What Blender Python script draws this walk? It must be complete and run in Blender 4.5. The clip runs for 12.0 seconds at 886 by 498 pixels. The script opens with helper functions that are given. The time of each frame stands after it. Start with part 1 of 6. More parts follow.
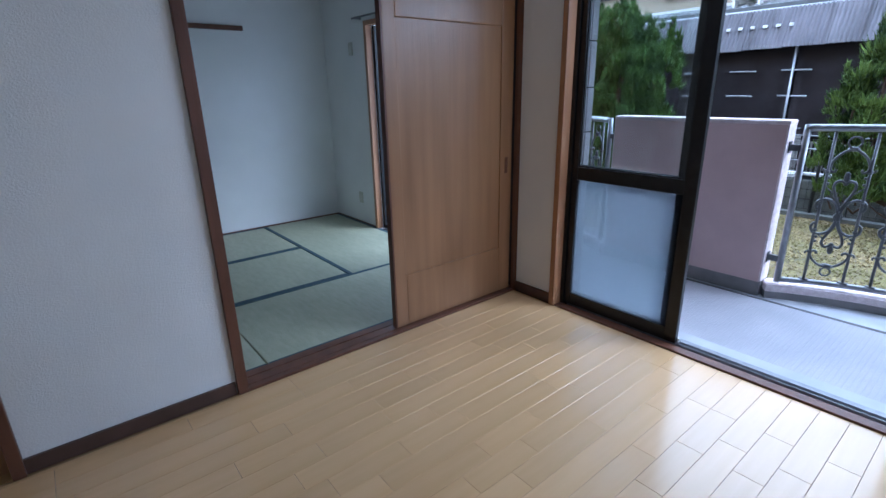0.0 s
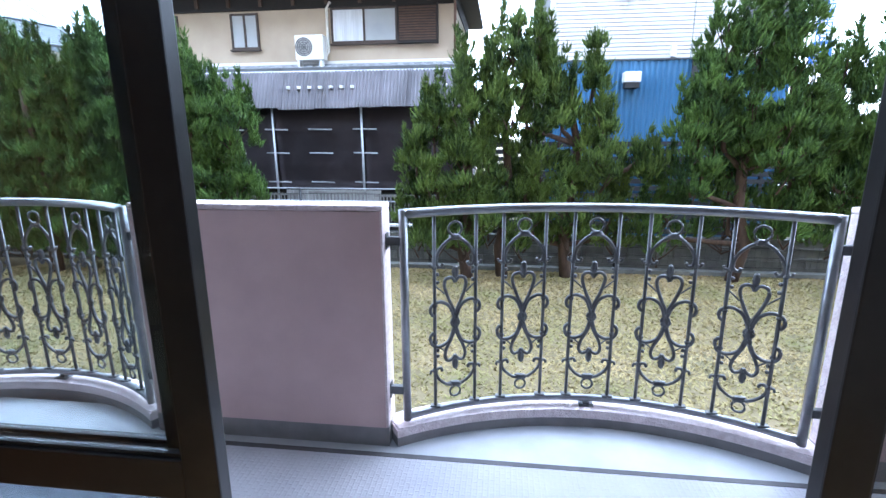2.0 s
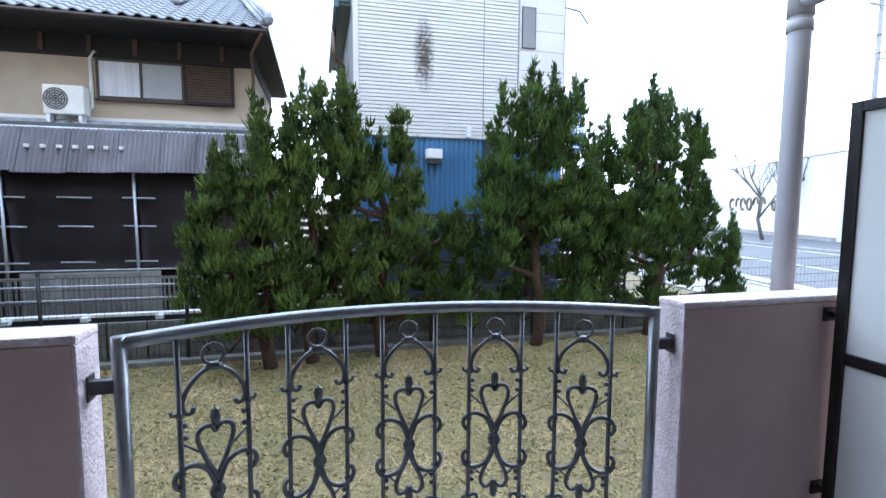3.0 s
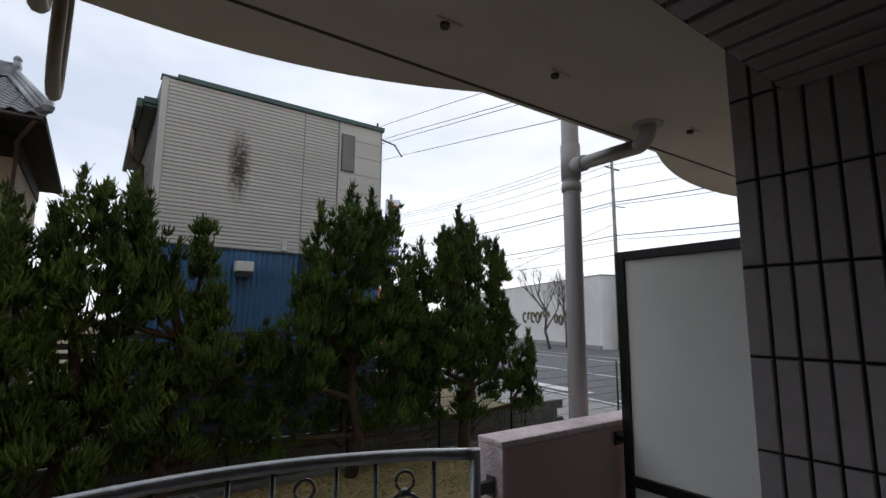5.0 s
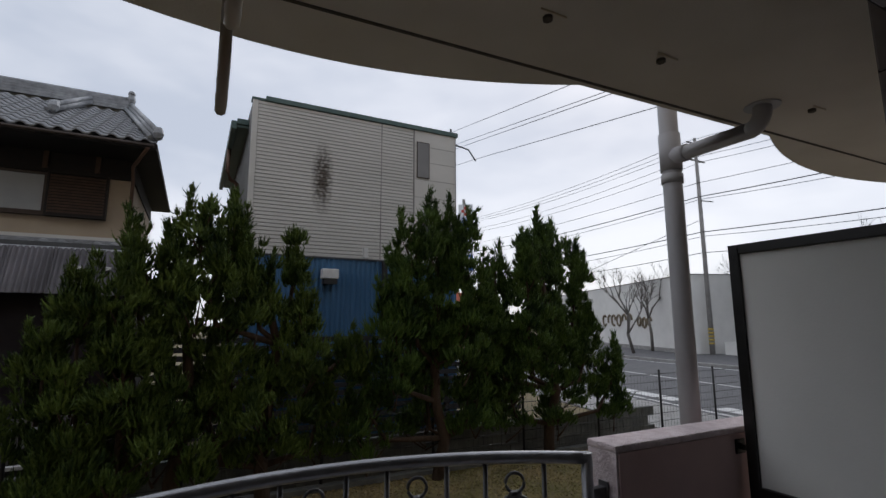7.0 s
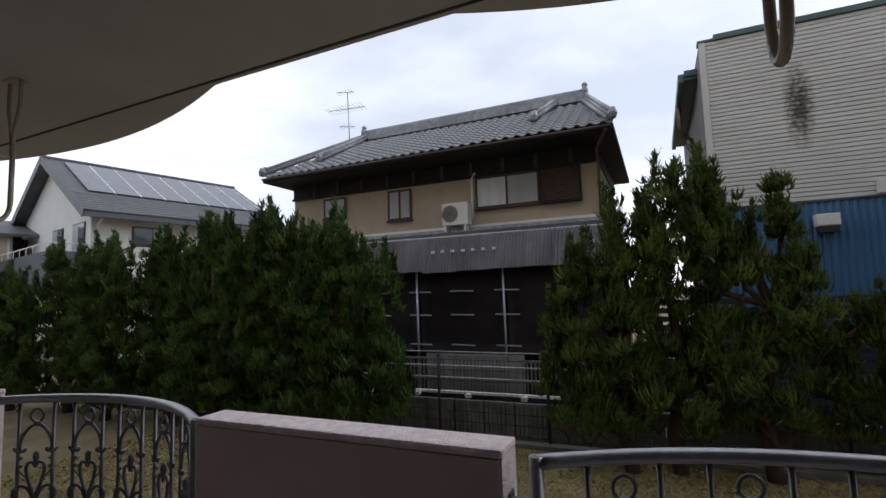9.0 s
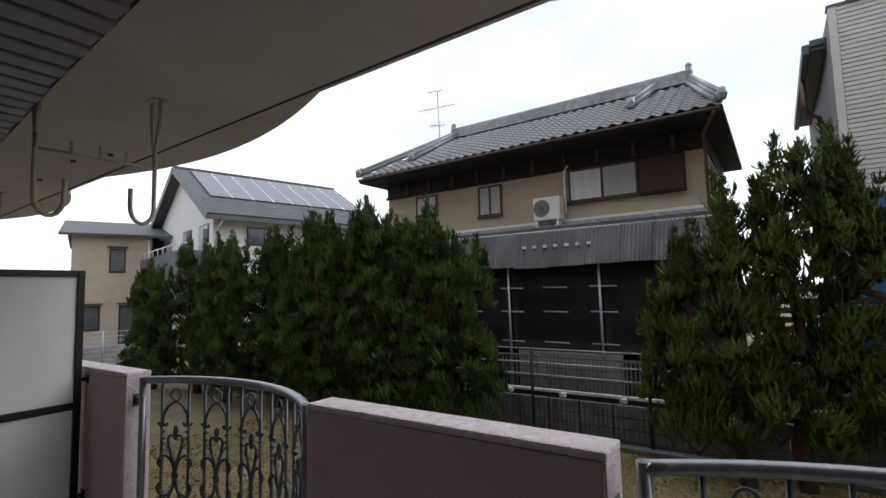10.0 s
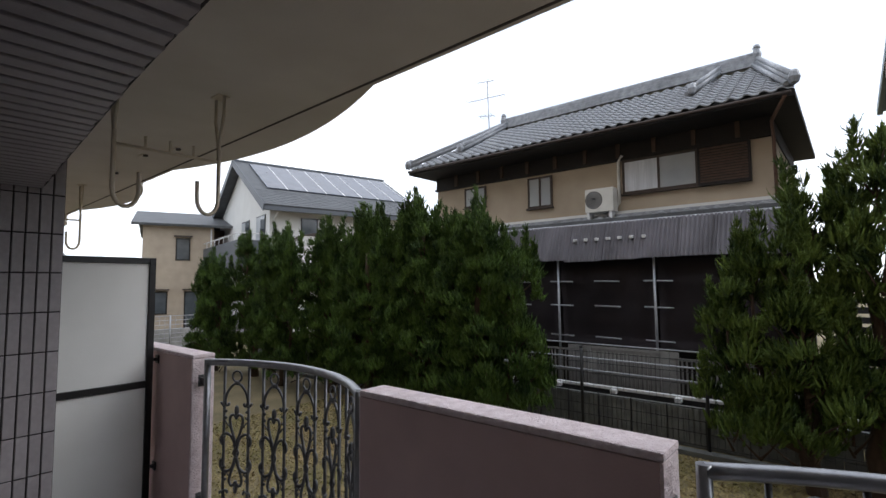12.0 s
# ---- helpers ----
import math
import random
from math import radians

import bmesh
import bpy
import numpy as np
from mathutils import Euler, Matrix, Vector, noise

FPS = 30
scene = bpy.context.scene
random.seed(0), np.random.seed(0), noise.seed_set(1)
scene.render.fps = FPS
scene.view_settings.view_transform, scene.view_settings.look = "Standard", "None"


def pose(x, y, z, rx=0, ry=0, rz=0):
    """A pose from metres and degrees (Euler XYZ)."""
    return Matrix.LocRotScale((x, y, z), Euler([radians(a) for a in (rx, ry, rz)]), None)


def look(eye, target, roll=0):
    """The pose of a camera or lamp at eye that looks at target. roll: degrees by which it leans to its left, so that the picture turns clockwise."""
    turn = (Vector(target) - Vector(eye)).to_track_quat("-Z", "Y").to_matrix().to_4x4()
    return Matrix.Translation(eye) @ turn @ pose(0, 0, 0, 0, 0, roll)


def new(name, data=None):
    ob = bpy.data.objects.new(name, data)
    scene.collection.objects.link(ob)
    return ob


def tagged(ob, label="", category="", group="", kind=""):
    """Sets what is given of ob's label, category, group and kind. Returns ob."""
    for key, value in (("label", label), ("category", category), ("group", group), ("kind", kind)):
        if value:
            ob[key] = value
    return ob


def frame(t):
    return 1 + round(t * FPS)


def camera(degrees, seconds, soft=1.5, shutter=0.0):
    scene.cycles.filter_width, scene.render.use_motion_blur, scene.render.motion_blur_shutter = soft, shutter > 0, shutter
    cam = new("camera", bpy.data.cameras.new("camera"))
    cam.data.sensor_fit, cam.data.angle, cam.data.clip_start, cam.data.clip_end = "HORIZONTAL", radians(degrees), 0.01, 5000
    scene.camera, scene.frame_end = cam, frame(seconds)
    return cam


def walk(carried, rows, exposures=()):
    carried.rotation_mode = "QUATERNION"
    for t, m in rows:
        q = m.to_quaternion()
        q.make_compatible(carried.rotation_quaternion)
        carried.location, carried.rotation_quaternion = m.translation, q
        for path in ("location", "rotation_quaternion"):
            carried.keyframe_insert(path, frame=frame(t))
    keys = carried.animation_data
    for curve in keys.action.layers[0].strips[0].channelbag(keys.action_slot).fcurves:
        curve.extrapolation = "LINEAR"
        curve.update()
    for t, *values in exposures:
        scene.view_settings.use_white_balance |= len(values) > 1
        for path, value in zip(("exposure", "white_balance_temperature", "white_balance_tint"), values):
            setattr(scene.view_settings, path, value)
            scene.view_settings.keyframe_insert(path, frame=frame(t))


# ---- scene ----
import collections

cam = camera(85.0, 12.0)
PATH = [
    (0, (0.261, 0.223, 1.301), (1.457, 1.7, 0.678), -1.2),
    (0.5, (0.668, 0.405, 1.306), (2.122, 1.648, 0.722), -2.0),
    (1, (1.089, 0.557, 1.351), (2.784, 1.471, 0.812), -2.0),
    (1.5, (1.577, 0.677, 1.366), (3.412, 1.298, 0.866), -1.4),
    (2, (1.995, 0.774, 1.374), (3.929, 1.013, 0.924), -0.3),
    (2.5, (2.346, 0.723, 1.395), (4.314, 0.624, 1.05), -0.3),
    (2.9, (2.543, 0.663, 1.436), (4.487, 0.245, 1.221), 0.3),
    (3, (2.59, 0.643, 1.446), (4.518, 0.143, 1.268), 0.3),
    (3.5, (2.701, 0.603, 1.502), (4.505, -0.26, 1.5), 1.0),
    (3.7, (2.719, 0.587, 1.519), (4.478, -0.364, 1.578), 1.1),
    (5.3, (2.703, 0.596, 1.551), (4.3, -0.571, 1.85), 0.1),
    (5.5, (2.704, 0.593, 1.553), (4.297, -0.578, 1.855), -0.1),
    (6, (2.699, 0.595, 1.55), (4.285, -0.584, 1.858), -0.1),
    (6.5, (2.702, 0.619, 1.553), (4.306, -0.536, 1.855), -0.4),
    (7, (2.773, 0.69, 1.53), (4.532, -0.212, 1.833), -0.2),
    (7.5, (2.79, 0.775, 1.535), (4.711, 0.292, 1.815), -0.8),
    (7.7, (2.78, 0.815, 1.542), (4.745, 0.551, 1.805), -0.85),
    (9.3, (2.749, 0.873, 1.547), (4.504, 1.817, 1.718), -2.0),
    (9.5, (2.746, 0.879, 1.547), (4.462, 1.893, 1.717), -2.0),
    (10, (2.744, 0.889, 1.545), (4.385, 2.02, 1.717), -1.5),
    (10.5, (2.746, 0.891, 1.548), (4.335, 2.093, 1.717), -1.3),
    (11, (2.739, 0.899, 1.545), (4.297, 2.141, 1.708), -0.5),
    (11.5, (2.736, 0.897, 1.545), (4.271, 2.169, 1.71), -0.3),
    (12, (2.736, 0.902, 1.546), (4.259, 2.192, 1.687), -0.5),
]
walk(cam, [(t, look(eye, target, roll)) for t, eye, target, roll in PATH],
     exposures=[(0, 2.05, 4650, 9), (0.5, 2.1, 4700, 9), (1.0, 2.2, 4800, 9), (1.5, 2.32, 4950, 9), (2.3, 2.35, 4950, 9), (2.8, 1.85, 5050, 9), (3.5, 0.62, 5250, 9), (5.3, -0.60, 6250, 12), (7.5, -0.85, 6200, 13), (9.3, -0.30, 6180, 13), (12, 0.10, 6150, 12)])

# ---- daylight: bright overcast sky, soft sun behind the cloud ----
SUN_DIR = Vector((0.55, -0.62, 0.56)).normalized()
world = bpy.data.worlds.new("overcast_sky")
scene.world = world
world.use_nodes = True
wn = world.node_tree
wn.nodes.clear()
w_out = wn.nodes.new("ShaderNodeOutputWorld")
w_bg = wn.nodes.new("ShaderNodeBackground")
w_sky = wn.nodes.new("ShaderNodeTexSky")
w_sky.sky_type = 'NISHITA'
w_sky.sun_disc = False
w_sky.sun_elevation = math.asin(SUN_DIR.z)
w_sky.sun_rotation = math.atan2(SUN_DIR.x, SUN_DIR.y)
w_geo = wn.nodes.new("ShaderNodeTexCoord")
w_map = wn.nodes.new("ShaderNodeMapping")
w_map.inputs["Scale"].default_value = (1.0, 1.0, 2.6)
w_noise = wn.nodes.new("ShaderNodeTexNoise")
w_noise.inputs["Scale"].default_value = 1.7
w_noise.inputs["Detail"].default_value = 5
w_ramp = wn.nodes.new("ShaderNodeValToRGB")
w_ramp.color_ramp.elements[0].position, w_ramp.color_ramp.elements[0].color = 0.36, (9.6, 10.3, 11.3, 1)
w_ramp.color_ramp.elements[1].position, w_ramp.color_ramp.elements[1].color = 0.60, (14.6, 14.8, 15.0, 1)
w_mix = wn.nodes.new("ShaderNodeMix")
w_mix.data_type = 'RGBA'
w_mix.inputs[0].default_value = 0.82
w_bg.inputs["Strength"].default_value = 0.12
wn.links.new(w_geo.outputs["Generated"], w_map.inputs["Vector"])
wn.links.new(w_map.outputs["Vector"], w_noise.inputs["Vector"])
wn.links.new(w_noise.outputs["Fac"], w_ramp.inputs["Fac"])
wn.links.new(w_sky.outputs["Color"], w_mix.inputs[6])
wn.links.new(w_ramp.outputs["Color"], w_mix.inputs[7])
wn.links.new(w_mix.outputs[2], w_bg.inputs["Color"])
wn.links.new(w_bg.outputs["Background"], w_out.inputs["Surface"])
sun_data = bpy.data.lights.new("sun", 'SUN')
sun_data.energy, sun_data.angle, sun_data.color = 0.5, radians(25), (1.0, 0.97, 0.92)
sun = new("sun", sun_data)
sun.matrix_world = look(SUN_DIR * 60, (0, 0, 0))
# sky light entering by the mat room's own window
sky_lamp = bpy.data.lights.new("mat_window_sky", 'AREA')
sky_lamp.shape, sky_lamp.size, sky_lamp.size_y, sky_lamp.energy, sky_lamp.color = 'RECTANGLE', 1.35, 1.6, 1.3, (0.78, 0.90, 1.0)
mat_sky = new("mat_window_sky", sky_lamp)
mat_sky.matrix_world = look((2.80, 3.52, 1.0), (0.4, 4.3, 0.75))

# added lamp, unseen under the open balcony window's head, boosting the room's sky light
win_lamp = bpy.data.lights.new("balcony_window_fill", 'AREA')
win_lamp.shape, win_lamp.size, win_lamp.size_y, win_lamp.energy, win_lamp.color = 'RECTANGLE', 2.2, 0.22, 5.2, (0.86, 0.93, 1.0)
win_fill = new("balcony_window_fill", win_lamp)
win_fill.matrix_world = look((2.60, 0.5, 1.84), (1.3, 0.6, 0.2))


# ---- materials ----
def surface(name, c1, c2, scale=6.0, rough=0.6, bump=0.1, fine=60.0, metal=0.0, stretch=(1, 1, 1), vary=0.0, coat=0.0, spec=0.5, detail=6, dirt=0.25):
    """Two-scale noise colour, rough variation and fine relief; vary shifts the value from piece to piece."""
    m = bpy.data.materials.new(name)
    m.use_nodes = True
    nt = m.node_tree
    b = nt.nodes["Principled BSDF"]
    b.inputs["Metallic"].default_value = metal
    b.inputs["Specular IOR Level"].default_value = spec
    b.inputs["Coat Weight"].default_value = coat
    b.inputs["Coat Roughness"].default_value = 0.15
    tc = nt.nodes.new("ShaderNodeTexCoord")
    mp = nt.nodes.new("ShaderNodeMapping")
    mp.inputs["Scale"].default_value = stretch
    nt.links.new(tc.outputs["Object"], mp.inputs["Vector"])
    n1 = nt.nodes.new("ShaderNodeTexNoise")
    n1.inputs["Scale"].default_value, n1.inputs["Detail"].default_value = scale, detail
    n2 = nt.nodes.new("ShaderNodeTexNoise")
    n2.inputs["Scale"].default_value, n2.inputs["Detail"].default_value = fine, 4
    n3 = nt.nodes.new("ShaderNodeTexNoise")
    n3.inputs["Scale"].default_value, n3.inputs["Detail"].default_value = scale * 0.17, 3
    for n in (n1, n2, n3):
        nt.links.new(mp.outputs["Vector"], n.inputs["Vector"])
    mix = nt.nodes.new("ShaderNodeMix")
    mix.data_type = 'RGBA'
    mix.inputs[6].default_value, mix.inputs[7].default_value = (*c1, 1), (*c2, 1)
    rp = nt.nodes.new("ShaderNodeValToRGB")
    rp.color_ramp.elements[0].position, rp.color_ramp.elements[1].position = 0.32, 0.68
    nt.links.new(n1.outputs["Fac"], rp.inputs["Fac"])
    nt.links.new(rp.outputs["Color"], mix.inputs[0])
    hsv = nt.nodes.new("ShaderNodeHueSaturation")
    nt.links.new(mix.outputs[2], hsv.inputs["Color"])
    ma = nt.nodes.new("ShaderNodeMapRange")
    ma.inputs["To Min"].default_value, ma.inputs["To Max"].default_value = 1.0 - dirt, 1.0 + dirt
    nt.links.new(n3.outputs["Fac"], ma.inputs["Value"])
    if vary:
        oi = nt.nodes.new("ShaderNodeObjectInfo")
        mv = nt.nodes.new("ShaderNodeMapRange")
        mv.inputs["To Min"].default_value, mv.inputs["To Max"].default_value = 1.0 - vary, 1.0 + vary
        nt.links.new(oi.outputs["Random"], mv.inputs["Value"])
        mu = nt.nodes.new("ShaderNodeMath")
        mu.operation = 'MULTIPLY'
        nt.links.new(ma.outputs["Result"], mu.inputs[0])
        nt.links.new(mv.outputs["Result"], mu.inputs[1])
        nt.links.new(mu.outputs["Value"], hsv.inputs["Value"])
    else:
        nt.links.new(ma.outputs["Result"], hsv.inputs["Value"])
    nt.links.new(hsv.outputs["Color"], b.inputs["Base Color"])
    rr = nt.nodes.new("ShaderNodeMapRange")
    rr.inputs["To Min"].default_value, rr.inputs["To Max"].default_value = max(rough - 0.1, 0.03), min(rough + 0.1, 1.0)
    nt.links.new(n1.outputs["Fac"], rr.inputs["Value"])
    nt.links.new(rr.outputs["Result"], b.inputs["Roughness"])
    if bump:
        bp = nt.nodes.new("ShaderNodeBump")
        bp.inputs["Strength"].default_value, bp.inputs["Distance"].default_value = bump, 0.01
        nt.links.new(n2.outputs["Fac"], bp.inputs["Height"])
        nt.links.new(bp.outputs["Normal"], b.inputs["Normal"])
    return m


M = {}
M["wallpaper"] = surface("white_wallpaper", (0.88, 0.875, 0.86), (0.84, 0.835, 0.82), 3, 0.85, 0.25, 160, dirt=0.06)
M["ceiling_in"] = surface("white_ceiling_paper", (0.86, 0.855, 0.84), (0.82, 0.815, 0.80), 3, 0.9, 0.2, 140, dirt=0.05)
M["dark_wood"] = surface("dark_stained_wood", (0.10, 0.040, 0.022), (0.16, 0.065, 0.034), 14, 0.45, 0.12, 70, stretch=(1, 1, 0.12), dirt=0.2)
M["casing"] = surface("brown_window_casing_wood", (0.32, 0.155, 0.072), (0.44, 0.22, 0.105), 16, 0.45, 0.1, 80, stretch=(1, 1, 0.1), dirt=0.15)
M["base"] = surface("brown_skirting_board", (0.075, 0.042, 0.030), (0.10, 0.055, 0.040), 12, 0.5, 0.1, 70)
M["door_wood"] = surface("veneered_sliding_door_wood", (0.28, 0.142, 0.062), (0.36, 0.19, 0.085), 9, 0.38, 0.08, 60, stretch=(1.6, 1, 0.10), dirt=0.22)
M["plank"] = surface("light_oak_laminate", (0.66, 0.41, 0.18), (0.74, 0.48, 0.235), 10, 0.36, 0.03, 90, stretch=(0.10, 1.4, 1), vary=0.05, coat=0.6, dirt=0.08)
M["subfloor"] = surface("dark_plank_joint", (0.36, 0.22, 0.10), (0.40, 0.25, 0.12), 8, 0.8)
M["tatami"] = surface("woven_tatami_rush", (0.40, 0.41, 0.275), (0.47, 0.475, 0.335), 40, 0.6, 0.5, 220, stretch=(1, 0.25, 1), vary=0.05, dirt=0.12)
M["tatami_edge"] = surface("blue_green_tatami_border", (0.045, 0.085, 0.11), (0.06, 0.105, 0.13), 60, 0.7, 0.2, 200)
M["alu"] = surface("black_brown_aluminium", (0.012, 0.011, 0.011), (0.020, 0.018, 0.017), 20, 0.32, 0.02, 90, metal=0.3, dirt=0.1)
M["alu_sill"] = surface("grey_worn_aluminium_track", (0.22, 0.22, 0.23), (0.30, 0.30, 0.31), 25, 0.35, 0.05, 90, metal=0.2)
M["rubber"] = surface("black_rubber_seal", (0.010, 0.010, 0.010), (0.018, 0.018, 0.018), 20, 0.7)
M["pink"] = surface("sprayed_pink_stucco", (0.56, 0.40, 0.385), (0.62, 0.45, 0.43), 5, 0.9, 0.15, 130, dirt=0.14)
M["pink_rough"] = surface("coarse_pale_pink_stucco", (0.66, 0.54, 0.54), (0.82, 0.71, 0.71), 26, 0.92, 1.0, 75, dirt=0.2)
M["grey_band"] = surface("grey_waterproof_paint", (0.19, 0.175, 0.175), (0.25, 0.23, 0.23), 7, 0.6, 0.15, 90, dirt=0.25)
M["gutter"] = surface("pale_grey_gutter_coating", (0.40, 0.40, 0.42), (0.48, 0.48, 0.50), 5, 0.5, 0.12, 90, dirt=0.2)
M["slab"] = surface("cream_painted_balcony_ceiling", (0.62, 0.57, 0.50), (0.70, 0.65, 0.58), 2.2, 0.85, 0.12, 130, dirt=0.16)
M["slab_line"] = surface("dark_ceiling_mark", (0.06, 0.05, 0.045), (0.10, 0.085, 0.07), 20, 0.9)
M["tile"] = surface("mauve_grey_wall_tile", (0.27, 0.245, 0.25), (0.325, 0.295, 0.30), 22, 0.42, 0.1, 120, vary=0.07, dirt=0.1)
M["grout"] = surface("dark_tile_joint", (0.020, 0.018, 0.020), (0.035, 0.03, 0.032), 30, 0.9, 0.3, 120)
M["part_board"] = surface("off_white_partition_board", (0.72, 0.71, 0.67), (0.78, 0.77, 0.73), 2.5, 0.7, 0.08, 120, dirt=0.08)
M["iron"] = surface("dark_cast_aluminium_railing", (0.10, 0.10, 0.105), (0.15, 0.15, 0.155), 20, 0.36, 0.05, 100, metal=0.6, dirt=0.2)
M["rail_tube"] = surface("satin_grey_tube", (0.26, 0.26, 0.27), (0.33, 0.33, 0.345), 20, 0.32, 0.03, 100, metal=0.8, dirt=0.15)
M["pvc"] = surface("grey_downpipe_plastic", (0.42, 0.41, 0.42), (0.47, 0.46, 0.47), 4, 0.5, 0.04, 90, dirt=0.12)
M["hook"] = surface("cream_enamelled_steel", (0.50, 0.43, 0.32), (0.58, 0.50, 0.38), 8, 0.45, 0.05, 90, dirt=0.2)
M["soil"] = surface("dry_lawn_ground", (0.13, 0.108, 0.050), (0.215, 0.168, 0.088), 1.6, 0.95, 0.8, 30, dirt=0.35)
M["grass"] = surface("dry_yellow_green_grass", (0.20, 0.185, 0.060), (0.37, 0.285, 0.135), 1.3, 0.85, 0, dirt=0.3)
M["asphalt"] = surface("grey_asphalt", (0.085, 0.085, 0.09), (0.125, 0.125, 0.13), 3, 0.85, 0.3, 60, dirt=0.25)
M["paint_white"] = surface("worn_white_road_paint", (0.55, 0.55, 0.54), (0.70, 0.70, 0.69), 14, 0.8, 0.1, 60)
M["concrete"] = surface("weathered_concrete", (0.25, 0.245, 0.235), (0.36, 0.355, 0.34), 3, 0.9, 0.3, 50, dirt=0.3)
M["block"] = surface("dark_concrete_block", (0.10, 0.105, 0.10), (0.17, 0.175, 0.16), 5, 0.95, 0.4, 50, dirt=0.35)
M["fence_black"] = surface("black_coated_fence_steel", (0.012, 0.012, 0.013), (0.02, 0.02, 0.022), 20, 0.5, 0.03, 90)
M["bark"] = surface("fissured_brown_bark", (0.050, 0.032, 0.022), (0.09, 0.058, 0.04), 18, 0.95, 1.0, 40, stretch=(1, 1, 0.25))
M["bark_grey"] = surface("grey_street_tree_bark", (0.11, 0.10, 0.09), (0.17, 0.155, 0.14), 14, 0.95, 0.6, 40)
M["beige_wall"] = surface("beige_plaster", (0.42, 0.34, 0.25), (0.47, 0.39, 0.29), 2, 0.9, 0.2, 60, dirt=0.15)
# eave timber taken down to near black, holding the overhang's shade in its colour
M["eave_dark"] = surface("shade_darkened_eave_wood", (0.010, 0.008, 0.007), (0.020, 0.015, 0.012), 8, 0.8, 0.2, 50)
M["eave_brown"] = surface("brown_eave_timber", (0.060, 0.034, 0.022), (0.095, 0.055, 0.036), 8, 0.75, 0.2, 50)
M["rooftile"] = surface("silver_grey_roof_tile", (0.20, 0.21, 0.225), (0.33, 0.345, 0.365), 7, 0.32, 0.1, 60, dirt=0.3)
M["corrugated"] = surface("weathered_corrugated_sheet", (0.095, 0.09, 0.10), (0.185, 0.175, 0.195), 1.8, 0.6, 0.1, 60, metal=0.0, stretch=(1, 1, 0.5), dirt=0.45)
M["net"] = surface("dark_brown_shade_net", (0.022, 0.016, 0.019), (0.045, 0.034, 0.038), 1.2, 0.75, 0.5, 250, dirt=0.3)
M["galv"] = surface("galvanised_scaffold_tube", (0.33, 0.34, 0.36), (0.46, 0.47, 0.49), 15, 0.4, 0.05, 80, metal=0.6, dirt=0.2)
M["old_lattice"] = surface("weathered_grey_lattice", (0.17, 0.165, 0.16), (0.25, 0.24, 0.23), 9, 0.7, 0.1, 60, dirt=0.3)
M["white_metal"] = surface("white_painted_steel", (0.66, 0.66, 0.66), (0.76, 0.76, 0.76), 8, 0.45, 0.03, 80)
M["cream_metal"] = surface("ivory_appliance_paint", (0.66, 0.64, 0.58), (0.74, 0.72, 0.66), 4, 0.45, 0.03, 80, dirt=0.1)
M["white_siding"] = surface("white_metal_siding", (0.60, 0.595, 0.57), (0.67, 0.66, 0.635), 0.9, 0.6, 0.05, 60, stretch=(1, 1, 3), dirt=0.12)


def stained_siding():
    """White siding with one rust run of its own shape."""
    m = surface("white_metal_siding_stained", (0.60, 0.595, 0.57), (0.67, 0.66, 0.635), 0.9, 0.6, 0.05, 60, stretch=(1, 1, 3), dirt=0.12)
    nt = m.node_tree
    b = nt.nodes["Principled BSDF"]
    src = b.inputs["Base Color"].links[0].from_socket
    tc = nt.nodes.new("ShaderNodeTexCoord")
    mp = nt.nodes.new("ShaderNodeMapping")
    mp.inputs["Location"].default_value = (0, -0.94 / 0.34, -5.72 / 1.15)
    mp.inputs["Scale"].default_value = (0, 1 / 0.34, 1 / 1.15)
    ln = nt.nodes.new("ShaderNodeVectorMath")
    ln.operation = 'LENGTH'
    nz = nt.nodes.new("ShaderNodeTexNoise")
    nz.inputs["Scale"].default_value, nz.inputs["Detail"].default_value = 14.0, 6
    mr = nt.nodes.new("ShaderNodeMapRange")
    mr.inputs["From Min"].default_value, mr.inputs["From Max"].default_value = 1.0, 0.1
    mu = nt.nodes.new("ShaderNodeMath")
    mu.operation = 'MULTIPLY'
    pw = nt.nodes.new("ShaderNodeMapRange")
    pw.inputs["From Min"].default_value, pw.inputs["From Max"].default_value = 0.12, 0.44
    mx = nt.nodes.new("ShaderNodeMix")
    mx.data_type = 'RGBA'
    mx.inputs[7].default_value = (0.09, 0.075, 0.06, 1)
    nt.links.new(tc.outputs["Object"], mp.inputs["Vector"])
    nt.links.new(tc.outputs["Object"], nz.inputs["Vector"])
    nt.links.new(mp.outputs["Vector"], ln.inputs[0])
    nt.links.new(ln.outputs["Value"], mr.inputs["Value"])
    nt.links.new(mr.outputs["Result"], mu.inputs[0])
    nt.links.new(nz.outputs["Fac"], mu.inputs[1])
    nt.links.new(mu.outputs["Value"], pw.inputs["Value"])
    nt.links.new(pw.outputs["Result"], mx.inputs[0])
    nt.links.new(src, mx.inputs[6])
    nt.links.new(mx.outputs[2], b.inputs["Base Color"])
    return m


